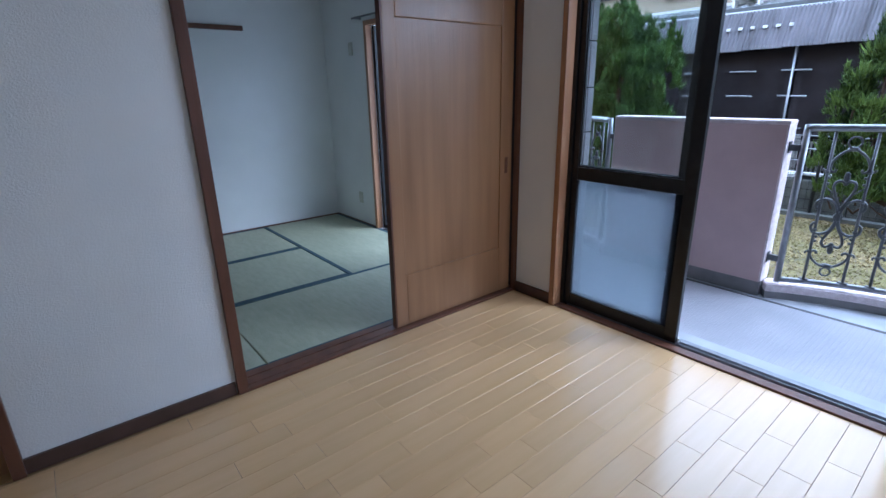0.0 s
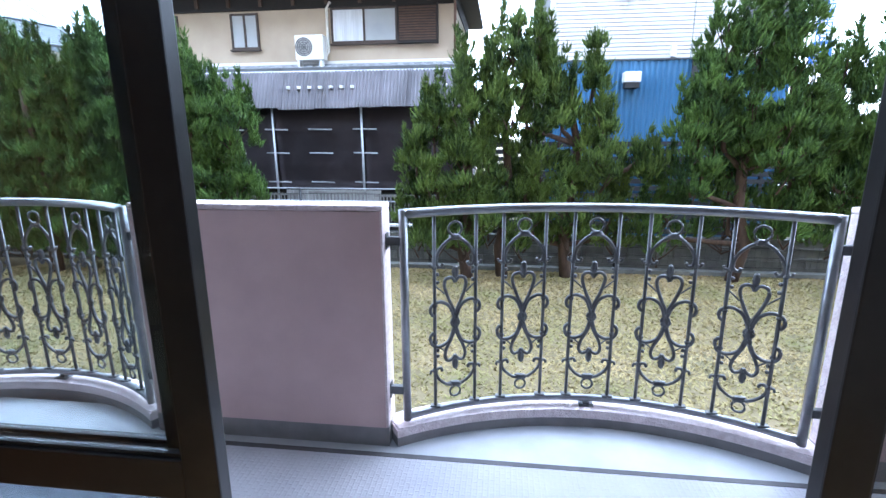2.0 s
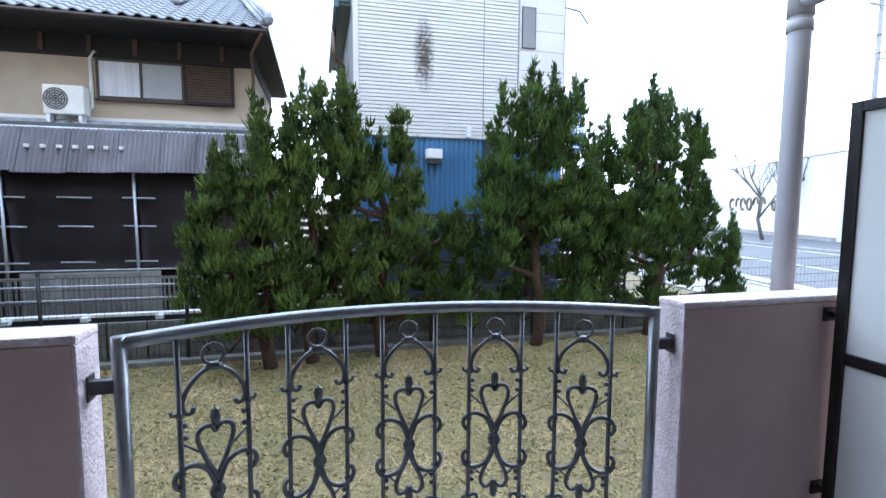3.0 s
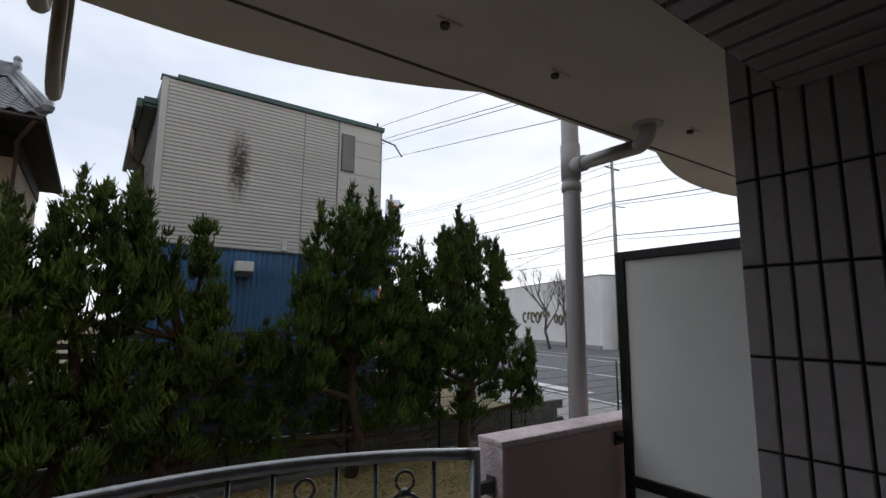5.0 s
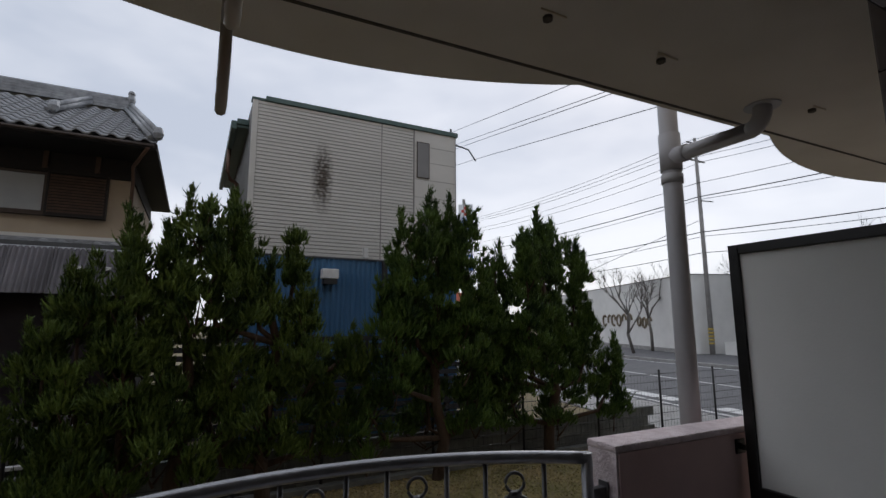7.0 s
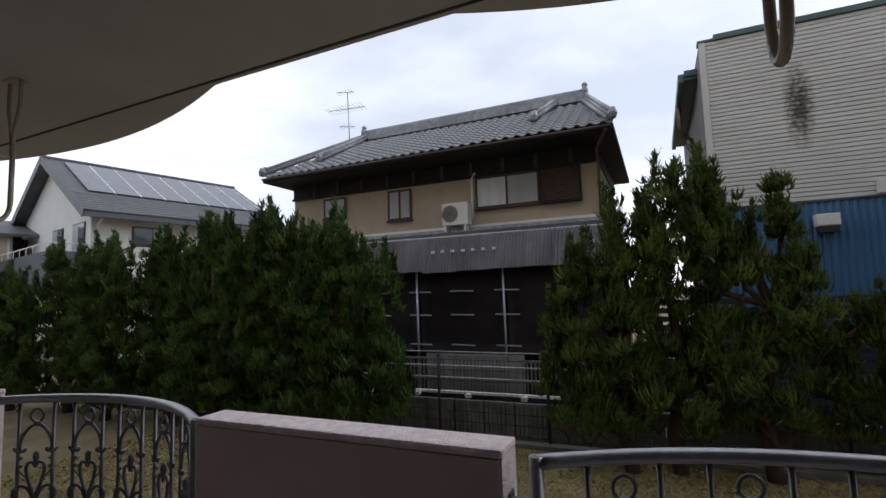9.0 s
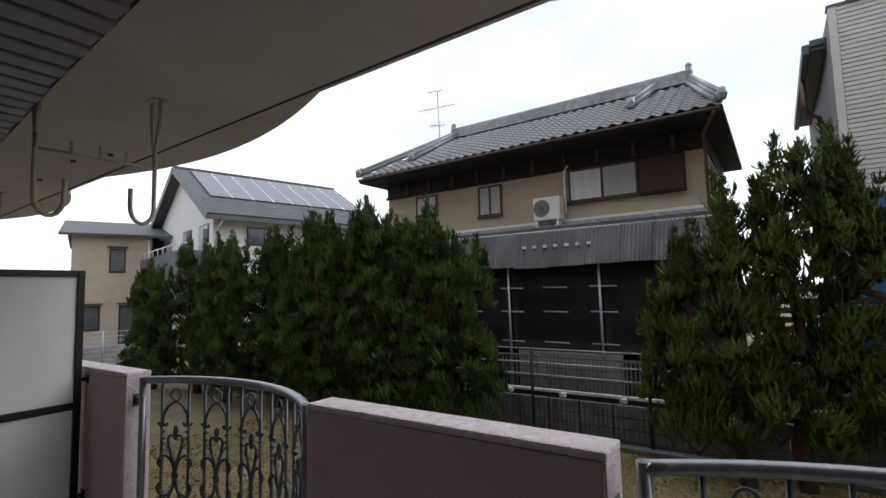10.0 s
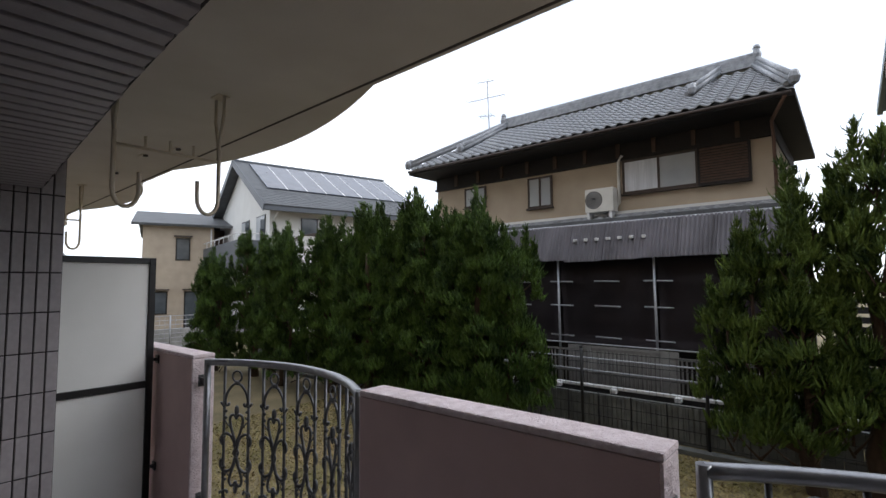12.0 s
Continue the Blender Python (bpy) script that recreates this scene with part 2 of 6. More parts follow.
M["stained"] = stained_siding()
M["siding_back"] = surface("shaded_siding_backing", (0.16, 0.155, 0.15), (0.21, 0.205, 0.20), 5, 0.8, 0.1, 50)
M["grey_blind"] = surface("grey_window_blind", (0.20, 0.20, 0.205), (0.24, 0.24, 0.245), 2, 0.5, 0.02, 60)
M["blue_siding"] = surface("blue_corrugated_siding", (0.045, 0.135, 0.27), (0.065, 0.17, 0.32), 1.2, 0.45, 0.05, 60, metal=0.1, dirt=0.2)
M["green_trim"] = surface("dull_green_roof_trim", (0.07, 0.12, 0.115), (0.10, 0.155, 0.15), 4, 0.5, 0.05, 60)
M["dark_slat"] = surface("dark_louvre_slat", (0.018, 0.018, 0.02), (0.03, 0.03, 0.034), 8, 0.6)
M["white_render"] = surface("white_house_render", (0.66, 0.655, 0.63), (0.72, 0.715, 0.69), 1.2, 0.85, 0.1, 50, dirt=0.08)
M["tan_siding"] = surface("tan_siding_board", (0.42, 0.345, 0.26), (0.49, 0.41, 0.315), 2, 0.8, 0.15, 40, dirt=0.12)
M["slate"] = surface("dark_grey_slate_roof", (0.075, 0.08, 0.085), (0.115, 0.12, 0.125), 3, 0.6, 0.2, 40)
M["solar"] = surface("blue_grey_solar_cell", (0.085, 0.095, 0.12), (0.12, 0.13, 0.16), 2, 0.22, 0.0, 40)
M["grey_panel"] = surface("slate_grey_balcony_panel", (0.075, 0.085, 0.10), (0.095, 0.105, 0.12), 2, 0.5)
M["curtain"] = surface("white_net_curtain", (0.55, 0.56, 0.58), (0.66, 0.67, 0.69), 6, 0.85, 0.2, 60, stretch=(1, 6, 0.4))
M["brown_metal"] = surface("brown_window_metal", (0.045, 0.032, 0.026), (0.065, 0.047, 0.038), 12, 0.5, metal=0.3)
M["copper"] = surface("brown_copper_gutter", (0.15, 0.085, 0.06), (0.20, 0.12, 0.085), 8, 0.5, metal=0.4)
M["plastic_ivory"] = surface("ivory_switch_plastic", (0.62, 0.60, 0.52), (0.66, 0.64, 0.56), 8, 0.4)
M["sign_blue"] = surface("blue_sign_ink", (0.03, 0.10, 0.33), (0.04, 0.12, 0.37), 8, 0.5)
M["sign_red"] = surface("red_sign_ink", (0.55, 0.07, 0.06), (0.60, 0.09, 0.07), 8, 0.5)
M["sign_white"] = surface("white_sign_acrylic", (0.70, 0.72, 0.75), (0.76, 0.78, 0.80), 3, 0.35)
M["letter"] = surface("bronze_letter", (0.13, 0.10, 0.06), (0.17, 0.13, 0.08), 8, 0.5)
M["orange_wall"] = surface("orange_fascia", (0.48, 0.13, 0.07), (0.53, 0.16, 0.09), 3, 0.7)
M["dark_seal"] = surface("dark_grey_sealing_strip", (0.055, 0.05, 0.052), (0.085, 0.078, 0.08), 12, 0.6, 0.1, 80)
M["guard_yellow"] = surface("faded_yellow_guard", (0.45, 0.32, 0.05), (0.52, 0.38, 0.08), 8, 0.6)
M["pole"] = surface("concrete_utility_pole", (0.23, 0.22, 0.21), (0.30, 0.29, 0.28), 4, 0.9)
M["cable"] = surface("black_cable", (0.012, 0.012, 0.012), (0.02, 0.02, 0.02), 8, 0.7)


def glass_material(name, rough, tint, see):
    m = bpy.data.materials.new(name)
    m.use_nodes = True
    nt = m.node_tree
    nt.nodes.remove(nt.nodes["Principled BSDF"])
    out = nt.nodes["Material Output"]
    gl = nt.nodes.new("ShaderNodeBsdfGlossy")
    gl.inputs["Roughness"].default_value = rough
    if see:
        tr = nt.nodes.new("ShaderNodeBsdfTransparent")
        tr.inputs["Color"].default_value = (*tint, 1)
    else:
        tr = nt.nodes.new("ShaderNodeBsdfTranslucent")
        tr.inputs["Color"].default_value = (*tint, 1)
    lw = nt.nodes.new("ShaderNodeLayerWeight")
    lw.inputs["Blend"].default_value = 0.5
    pw = nt.nodes.new("ShaderNodeMath")
    pw.operation = 'POWER'
    pw.inputs[1].default_value = 4.0
    fr = nt.nodes.new("ShaderNodeMath")
    fr.operation = 'MULTIPLY_ADD'
    fr.inputs[1].default_value, fr.inputs[2].default_value = 0.55, 0.025
    nt.links.new(lw.outputs["Facing"], pw.inputs[0])
    nt.links.new(pw.outputs["Value"], fr.inputs[0])
    mx = nt.nodes.new("ShaderNodeMixShader")
    nt.links.new(fr.outputs["Value"], mx.inputs["Fac"])
    nt.links.new(tr.outputs[0], mx.inputs[1])
    nt.links.new(gl.outputs[0], mx.inputs[2])
    nt.links.new(mx.outputs[0], out.inputs["Surface"])
    return m


M["glass"] = glass_material("clear_window_glass", 0.02, (0.93, 0.95, 0.95), True)


def frosted_material():
    m = bpy.data.materials.new("frosted_window_glass")
    m.use_nodes = True
    nt = m.node_tree
    nt.nodes.remove(nt.nodes["Principled BSDF"])
    out = nt.nodes["Material Output"]
    rf = nt.nodes.new("ShaderNodeBsdfRefraction")
    rf.inputs["Color"].default_value = (0.70, 0.73, 0.75, 1)
    rf.inputs["Roughness"].default_value, rf.inputs["IOR"].default_value = 0.15, 1.10
    tl = nt.nodes.new("ShaderNodeBsdfTranslucent")
    tl.inputs["Color"].default_value = (0.50, 0.53, 0.56, 1)
    mx = nt.nodes.new("ShaderNodeMixShader")
    mx.inputs["Fac"].default_value = 0.15
    nt.links.new(rf.outputs[0], mx.inputs[1])
    nt.links.new(tl.outputs[0], mx.inputs[2])
    nt.links.new(mx.outputs[0], out.inputs["Surface"])
    return m


M["frosted"] = frosted_material()
M["pane_dark"] = surface("dark_house_window_glass", (0.06, 0.07, 0.08), (0.10, 0.115, 0.125), 1.5, 0.08, 0, spec=0.8)
M["pane_pale"] = surface("pale_frosted_house_glass", (0.34, 0.36, 0.37), (0.42, 0.44, 0.45), 1.5, 0.35, 0, spec=0.6)


def vinyl_material():
    """Embossed non-slip balcony sheet: small raised lozenges in rows."""
    m = surface("embossed_vinyl_sheet", (0.36, 0.345, 0.365), (0.43, 0.41, 0.43), 3, 0.42, 0.0, 60, dirt=0.16)
    nt = m.node_tree
    b = nt.nodes["Principled BSDF"]
    tc = nt.nodes.new("ShaderNodeTexCoord")
    br = nt.nodes.new("ShaderNodeTexBrick")
    br.inputs["Scale"].default_value = 1.0
    br.inputs["Brick Width"].default_value, br.inputs["Row Height"].default_value = 0.045, 0.026
    br.inputs["Mortar Size"].default_value, br.inputs["Mortar Smooth"].default_value = 0.005, 0.4
    nt.links.new(tc.outputs["Object"], br.inputs["Vector"])
    bp = nt.nodes.new("ShaderNodeBump")
    bp.inputs["Strength"].default_value, bp.inputs["Distance"].default_value = 0.55, 0.004
    nt.links.new(br.outputs["Fac"], bp.inputs["Height"])
    nt.links.new(bp.outputs["Normal"], b.inputs["Normal"])
    return m


M["vinyl"] = vinyl_material()


def foliage_material(name, dark, light):
    """Scale-leaf foliage: colour drifts from spray to spray and across the crown."""
    m = bpy.data.materials.new(name)
    m.use_nodes = True
    nt = m.node_tree
    b = nt.nodes["Principled BSDF"]
    b.inputs["Roughness"].default_value = 0.6
    b.inputs["Specular IOR Level"].default_value = 0.25
    geo = nt.nodes.new("ShaderNodeNewGeometry")
    tc = nt.nodes.new("ShaderNodeTexCoord")
    nz = nt.nodes.new("ShaderNodeTexNoise")
    nz.inputs["Scale"].default_value, nz.inputs["Detail"].default_value = 2.6, 3
    nt.links.new(tc.outputs["Object"], nz.inputs["Vector"])
    ad = nt.nodes.new("ShaderNodeMath")
    ad.operation = 'MULTIPLY_ADD'
    ad.inputs[1].default_value = 0.55
    nt.links.new(geo.outputs["Random Per Island"], ad.inputs[0])
    mu = nt.nodes.new("ShaderNodeMath")
    mu.operation = 'MULTIPLY_ADD'
    mu.inputs[1].default_value, mu.inputs[2].default_value = 2.2, -0.88
    nt.links.new(nz.outputs["Fac"], mu.inputs[0])
    nt.links.new(mu.outputs["Value"], ad.inputs[2])
    mix = nt.nodes.new("ShaderNodeMix")
    mix.data_type = 'RGBA'
    mix.clamp_factor = True
    mix.inputs[6].default_value, mix.inputs[7].default_value = (*dark, 1), (*light, 1)
    nt.links.new(ad.outputs["Value"], mix.inputs[0])
    nt.links.new(mix.outputs[2], b.inputs["Base Color"])
    return m


M["juniper"] = foliage_material("juniper_foliage", (0.011, 0.030, 0.007), (0.120, 0.200, 0.040))
M["juniper_olive"] = foliage_material("olive_juniper_foliage", (0.011, 0.030, 0.007), (0.145, 0.210, 0.042))


# ---- mesh helpers ----
def add_box(bm, x0, x1, y0, y1, z0, z1, bevel=0.0):
    v = [bm.verts.new(p) for p in ((x0, y0, z0), (x1, y0, z0), (x1, y1, z0), (x0, y1, z0), (x0, y0, z1), (x1, y0, z1), (x1, y1, z1), (x0, y1, z1))]
    fs = [bm.faces.new([v[i] for i in q]) for q in ((3, 2, 1, 0), (4, 5, 6, 7), (0, 1, 5, 4), (1, 2, 6, 5), (2, 3, 7, 6), (3, 0, 4, 7))]
    if bevel:
        es = list({e for f in fs for e in f.edges})
        bmesh.ops.bevel(bm, geom=es, offset=bevel, segments=2, affect='EDGES', profile=0.6)
    return bm


def box(x0, x1, y0, y1, z0, z1, bevel=0.0):
    return add_box(bmesh.new(), min(x0, x1), max(x0, x1), min(y0, y1), max(y0, y1), min(z0, z1), max(z0, z1), bevel)


def add_tube(bm, pts, r, n=8, closed=False, r_end=None):
    """A round bar swept along points; r_end tapers it."""
    pts = [Vector(p) for p in pts]
    rings = []
    k = len(pts)
    up = Vector((0.12, 0.23, 0.97))
    for i, p in enumerate(pts):
        a = pts[(i - 1) % k] if (closed or i > 0) else p
        c = pts[(i + 1) % k] if (closed or i < k - 1) else p
        d = (c - a).normalized()
        s = d.cross(up)
        if s.length < 0.05:
            s = d.cross(Vector((1, 0, 0.1)))
        s.normalize()
        w = s.cross(d)
        rr = r if r_end is None else r + (r_end - r) * i / max(k - 1, 1)
        rings.append([bm.verts.new(p + (s * math.cos(2 * math.pi * j / n) + w * math.sin(2 * math.pi * j / n)) * rr) for j in range(n)])
    for i in range(k if closed else k - 1):
        a, c = rings[i], rings[(i + 1) % k]
        for j in range(n):
            f = bm.faces.new((a[j], a[(j + 1) % n], c[(j + 1) % n], c[j]))
            f.smooth = True
    if not closed:
        bm.faces.new(list(reversed(rings[0])))
        bm.faces.new(rings[-1])
    return bm


def tube(pts, r, n=8, closed=False, r_end=None):
    return add_tube(bmesh.new(), pts, r, n, closed, r_end)


def prism(outline, z0, z1, bevel=0.0):
    """Upright slab over a plan outline (anticlockwise)."""
    bm = bmesh.new()
    lo = [bm.verts.new((x, y, z0)) for x, y in outline]
    hi = [bm.verts.new((x, y, z1)) for x, y in outline]
    k = len(outline)
    bm.faces.new(list(reversed(lo)))
    top = bm.faces.new(hi)
    for i in range(k):
        bm.faces.new((lo[i], lo[(i + 1) % k], hi[(i + 1) % k], hi[i]))
    if bevel:
        bmesh.ops.bevel(bm, geom=list(top.edges), offset=bevel, segments=2, affect='EDGES')
    return bm


def add_ball(bm, c, r, sz=(1, 1, 1), seg=8):
    g = bmesh.ops.create_uvsphere(bm, u_segments=seg, v_segments=max(seg // 2, 4), radius=r)
    for v in g["verts"]:
        v.co = Vector((v.co.x * sz[0], v.co.y * sz[1], v.co.z * sz[2])) + Vector(c)
    return bm


def root_of(ob):
    while ob.parent:
        ob = ob.parent
    return ob


def mesh_of(name, bm, material):
    me = bpy.data.meshes.new(name)
    bm.normal_update()
    bm.to_mesh(me)
    bm.free()
    me.materials.append(material)
    return me


def part(name, bm, material, parent, label=""):
    """One mesh object under a thing or a part; the mesh is given in world metres."""
    if parent is not None:
        bm.transform(Matrix.Translation(-root_of(parent).location))
    ob = new(name, mesh_of(name, bm, material))
    ob.parent = parent
    if label:
        ob["label"] = label
    return ob


def thing(name, at, label, category, group="", kind=""):
    ob = new(name)
    ob.empty_display_size = 0.1
    ob.location = at
    return tagged(ob, label, category, group, kind)


def solid(name, bm, material, label, category="", kind="", group=""):
    return tagged(new(name, mesh_of(name, bm, material)), label, category, group, kind)


def merged(*bms):
    out = bmesh.new()
    for b in bms:
        me = bpy.data.meshes.new("tmp")
        b.to_mesh(me)
        b.free()
        out.from_mesh(me)
        bpy.data.meshes.remove(me)
    return out


# ---- the flat: walls, floors, ceiling ----
def wall(name, label, *boxes, material="wallpaper"):
    return solid(name, merged(*[box(*b) for b in boxes]), M[material], label, "wall", "structure")


GZ = -1.0       # garden level
HEAD = 2.0      # window head
wall_north = wall("wall_north", "white papered wall with a doorway to the mat room",
                  (-0.03, 0.72, 2.31, 2.43, 0, 2.45), (0.72, 2.66, 2.31, 2.43, 1.86, 2.45), (-0.85, -0.07, 2.31, 2.43, 1.86, 2.45), (-2.7, -0.85, 2.31, 2.43, 0, 2.45))
wall_east = wall("wall_east", "white papered wall round the balcony window",
                 (2.57, 2.66, 1.97, 2.31, 0, 2.45), (2.57, 2.66, -0.90, 1.97, HEAD, 2.45), (2.57, 2.66, -1.25, -0.90, 0, 2.45))
wall_south = wall("wall_south", "white papered room wall", (-2.7, 2.66, -1.37, -1.25, 0, 2.45))
wall_west = wall("wall_west", "white papered room wall", (-2.82, -2.7, -1.37, 5.3, 0, 2.45))
wall_matroom_back = wall("wall_matroom_back", "white papered back wall of the mat room", (-2.7, 2.86, 5.12, 5.26, 0, 2.45))
wall_matroom_east = wall("wall_matroom_east", "white papered mat room wall beside its window",
                         (2.72, 2.84, 4.30, 5.12, 0, 2.45), (2.72, 2.84, 2.75, 4.30, 1.9, 2.45), (2.72, 2.84, 2.44, 2.75, 0, 2.45))
ceiling = solid("ceiling", box(-2.75, 2.84, -1.3, 5.2, 2.4, 2.5), M["ceiling_in"], "plain white papered ceiling of the flat", "ceiling", "structure")

# unseen facade walls, added to keep the sky behind off the garden
upper_block = solid("unseen_block_wall", merged(box(2.45, 2.655, -15, 19, 2.56, 12.0), box(2.45, 2.655, -15, -1.95, GZ, 2.559), box(2.45, 2.655, 5.5, 19, GZ, 2.559)), M["tan_siding"], "plain unseen outer walls of the apartment block, added to block the sky", "wall", "structure")


def soffit_x(y):
    """Outer edge of the tiled soffit, which widens towards the mat room's end."""
    return float(np.interp(y, (-0.9, 1.5, 1.9, 2.6, 4.1, 4.74), (3.175, 3.180, 3.187, 3.233, 3.356, 3.41)))


facade = solid("facade_wall", merged(box(2.6625, 2.82, 1.965, 2.74, -0.24, 2.56), box(2.66, 2.84, -0.90, 1.965, HEAD + 0.02, 2.56), box(2.66, 2.84, -1.9, -0.905, -0.24, 2.56),
                                     prism([(2.841, 4.735), (2.841, -0.868)] + [(soffit_x(v) , v) for v in (-0.868, 1.5, 1.9, 2.6, 4.1, 4.735)], 2.176, 2.479), box(2.66, 2.84, 2.74, 4.31, -0.6, -0.03)),
               M["grout"], "dark-jointed facade wall behind the tiles", "wall", "structure")

solid("trim_outer_sill", merged(box(2.606, 2.86, -0.90, 1.965, -0.6, -0.032), box(2.86, 2.875, -0.90, 1.965, -0.6, -0.045)), M["gutter"], "pale grey mortar step under the balcony window", "sill", "structure")
floor = solid("floor", box(-2.7, 2.56, -1.25, 2.31, -0.10, -0.008), M["subfloor"], "light oak laminate floor with staggered planks", "floor", "structure")
matroom_floor = solid("floor_matroom", box(-2.7, 2.72, 2.43, 5.12, -0.10, -0.045), M["subfloor"], "floor under the straw mats", "floor", "structure")
balcony_floor = solid("balcony_floor", box(2.84, 4.42, -4.5, 9.0, -0.40, -0.22), M["gutter"], "pale grey coated balcony slab with a drain strip", "floor", "structure")
bulge_floor = solid("balcony_floor_bulge", prism([(4.40 + 0.30 * math.cos(a), 0.277 + 1.06 * math.sin(a)) for a in np.linspace(-math.pi / 2, math.pi / 2, 24)], -0.40, -0.221),
                    M["gutter"], "rounded balcony slab under the curved railing", "floor", "structure")
vinyl = solid("vinyl_sheet", box(2.84, 4.09, -1.52, 5.03, -0.219, -0.20), M["vinyl"], "grey-mauve embossed non-slip vinyl sheet on the balcony", "floor", "structure")
vinyl_edge = solid("trim_vinyl_edge", box(4.091, 4.122, -1.52, 5.03, -0.219, -0.198), M["dark_seal"], "dark grey sealed edge of the vinyl sheet", "trim", "structure")

baseboard = solid("baseboard", merged(box(-0.03, 0.715, 2.298, 2.31, 0, 0.062), box(2.558, 2.57, 1.975, 2.30, 0, 0.062), box(-2.7, -0.86, 2.298, 2.31, 0, 0.062)), M["base"], "dark brown skirting board along the white walls", "skirting", "structure")
trim_jamb = solid("trim_door_frame", merged(box(0.72, 0.765, 2.285, 2.45, 0, 1.86, 0.003), box(0.765, 2.57, 2.290, 2.45, 1.86, 1.91), box(2.535, 2.572, 2.290, 2.309, 0.016, 1.86), box(-0.07, -0.03, 2.285, 2.45, 0, 1.88, 0.003)),
                  M["dark_wood"], "dark brown timber frame of the doorway", "door frame", "structure")
trim_track = solid("trim_threshold", merged(box(0.765, 2.568, 2.286, 2.318, 0, 0.014), box(0.765, 2.568, 2.326, 2.385, 0, 0.012), box(0.765, 2.568, 2.391, 2.44, 0, 0.014)), M["dark_wood"], "brown grooved threshold of the sliding door", "threshold", "structure")


def sliding_door(name, x0, x1, y0, label):
    d = thing(name, ((x0 + x1) / 2, y0, 0.015), label, "door", kind="structure")
    z0, z1 = 0.016, 1.855
    part("panel", box(x0 + 0.07, x1 - 0.09, y0 + 0.010, y0 + 0.026, 0.30, 1.66), M["door_wood"], d)
    part("stile", box(x0, x0 + 0.075, y0, y0 + 0.034, z0, z1, 0.004), M["door_wood"], d)
    part("stile", box(x1 - 0.10, x1, y0, y0 + 0.034, z0, z1, 0.004), M["door_wood"], d)
    part("bottom_rail", box(x0 + 0.0751, x1 - 0.1001, y0 + 0.0005, y0 + 0.033, z0, 0.32, 0.006), M["door_wood"], d)
    part("top_rail", box(x0 + 0.0751, x1 - 0.1001, y0 + 0.0005, y0 + 0.033, 1.64, z1, 0.006), M["door_wood"], d)
    part("edge_strip", box(x0 - 0.012, x0 - 0.0005, y0 - 0.002, y0 + 0.036, z0, z1, 0.002), M["dark_wood"], d, "dark brown edge strip")
    pull = part("finger_pull", box(x1 - 0.062, x1 - 0.038, y0 - 0.004, y0 + 0.004, 0.80, 0.90, 0.004), M["dark_wood"], d, "dark recessed finger pull")
    return d


sliding_door("door_1", 1.62, 2.53, 2.322, "brown veneered sliding door pushed half open")
dark_door = thing("door_2", (-0.46, 2.33, 0), "brown wooden door standing closed beside the wall", "door", kind="structure")
part("leaf", box(-0.85, -0.075, 2.345, 2.38, 0.005, 1.855, 0.004), M["door_wood"], dark_door)

# mat room
MATS = [(1.855, 2.715, 3.325, 5.115, 'y'), (0.06, 1.85, 4.21, 5.115, 'x'), (0.06, 1.85, 3.325, 4.205, 'x'), (0.92, 2.715, 2.445, 3.32, 'x'), (-0.88, 0.915, 2.445, 3.32, 'x'), (-0.85, 0.055, 3.325, 5.115, 'y')]
for x0, x1, y0, y1, way in MATS:
    mat = thing("tatami_mat", ((x0 + x1) / 2, (y0 + y1) / 2, -0.045), "pale green rush mat with blue-green cloth borders", "mat", "straw mats of the room")
    w = 0.030
    if way == 'x':
        part("rush", box(x0 + 0.002, x1 - 0.002, y0 + w, y1 - w, -0.045, 0.0, 0.003), M["tatami"], mat)
        part("border", box(x0 + 0.002, x1 - 0.002, y0 + 0.001, y0 + w - 0.0005, -0.045, 0.002, 0.001), M["tatami_edge"], mat, "blue-green cloth border")
        part("border", box(x0 + 0.002, x1 - 0.002, y1 - w + 0.0005, y1 - 0.001, -0.045, 0.002, 0.001), M["tatami_edge"], mat, "blue-green cloth border")
    else:
        part("rush", box(x0 + w, x1 - w, y0 + 0.002, y1 - 0.002, -0.045, 0.0, 0.003), M["tatami"], mat)
        part("border", box(x0 + 0.001, x0 + w - 0.0005, y0 + 0.002, y1 - 0.002, -0.045, 0.002, 0.001), M["tatami_edge"], mat, "blue-green cloth border")
        part("border", box(x1 - w + 0.0005, x1 - 0.001, y0 + 0.002, y1 - 0.002, -0.045, 0.002, 0.001), M["tatami_edge"], mat, "blue-green cloth border")
solid("wall_rail", box(-0.8, 1.91, 5.085, 5.119, 1.855, 1.895, 0.004), M["dark_wood"], "short dark red-brown timber hanging rail on the wall", "rail")
trim_mat = solid("trim_matroom_edge", merged(box(-2.69, 2.72, 5.108, 5.119, 0.0, 0.012), box(2.709, 2.7195, 4.31, 5.107, 0.0, 0.012)), M["dark_wood"], "thin dark edging strip round the mats", "trim", "structure")
for z in (1.69, 0.27):
    plate = thing("wall_plate", (2.72, 4.58, z), "small ivory plastic socket plate on the white wall", "socket")
    part("cover", box(2.711, 2.7195, 4.545, 4.615, z - 0.058, z + 0.058, 0.004), M["plastic_ivory"], plate)
    part("insert", box(2.708, 2.7108, 4.565, 4.595, z - 0.03, z + 0.03, 0.001), M["cream_metal"], plate)
curtain_rod = thing("curtain_rail", (2.70, 3.5, 1.93), "thin grey curtain rail above the mat room window", "curtain rail")
part("rail", tube([(2.66, 2.7, 1.93), (2.66, 4.42, 1.93)], 0.008), M["alu_sill"], curtain_rod)
part("bracket", box(2.66, 2.7195, 4.36, 4.375, 1.92, 1.94), M["alu_sill"], curtain_rod)
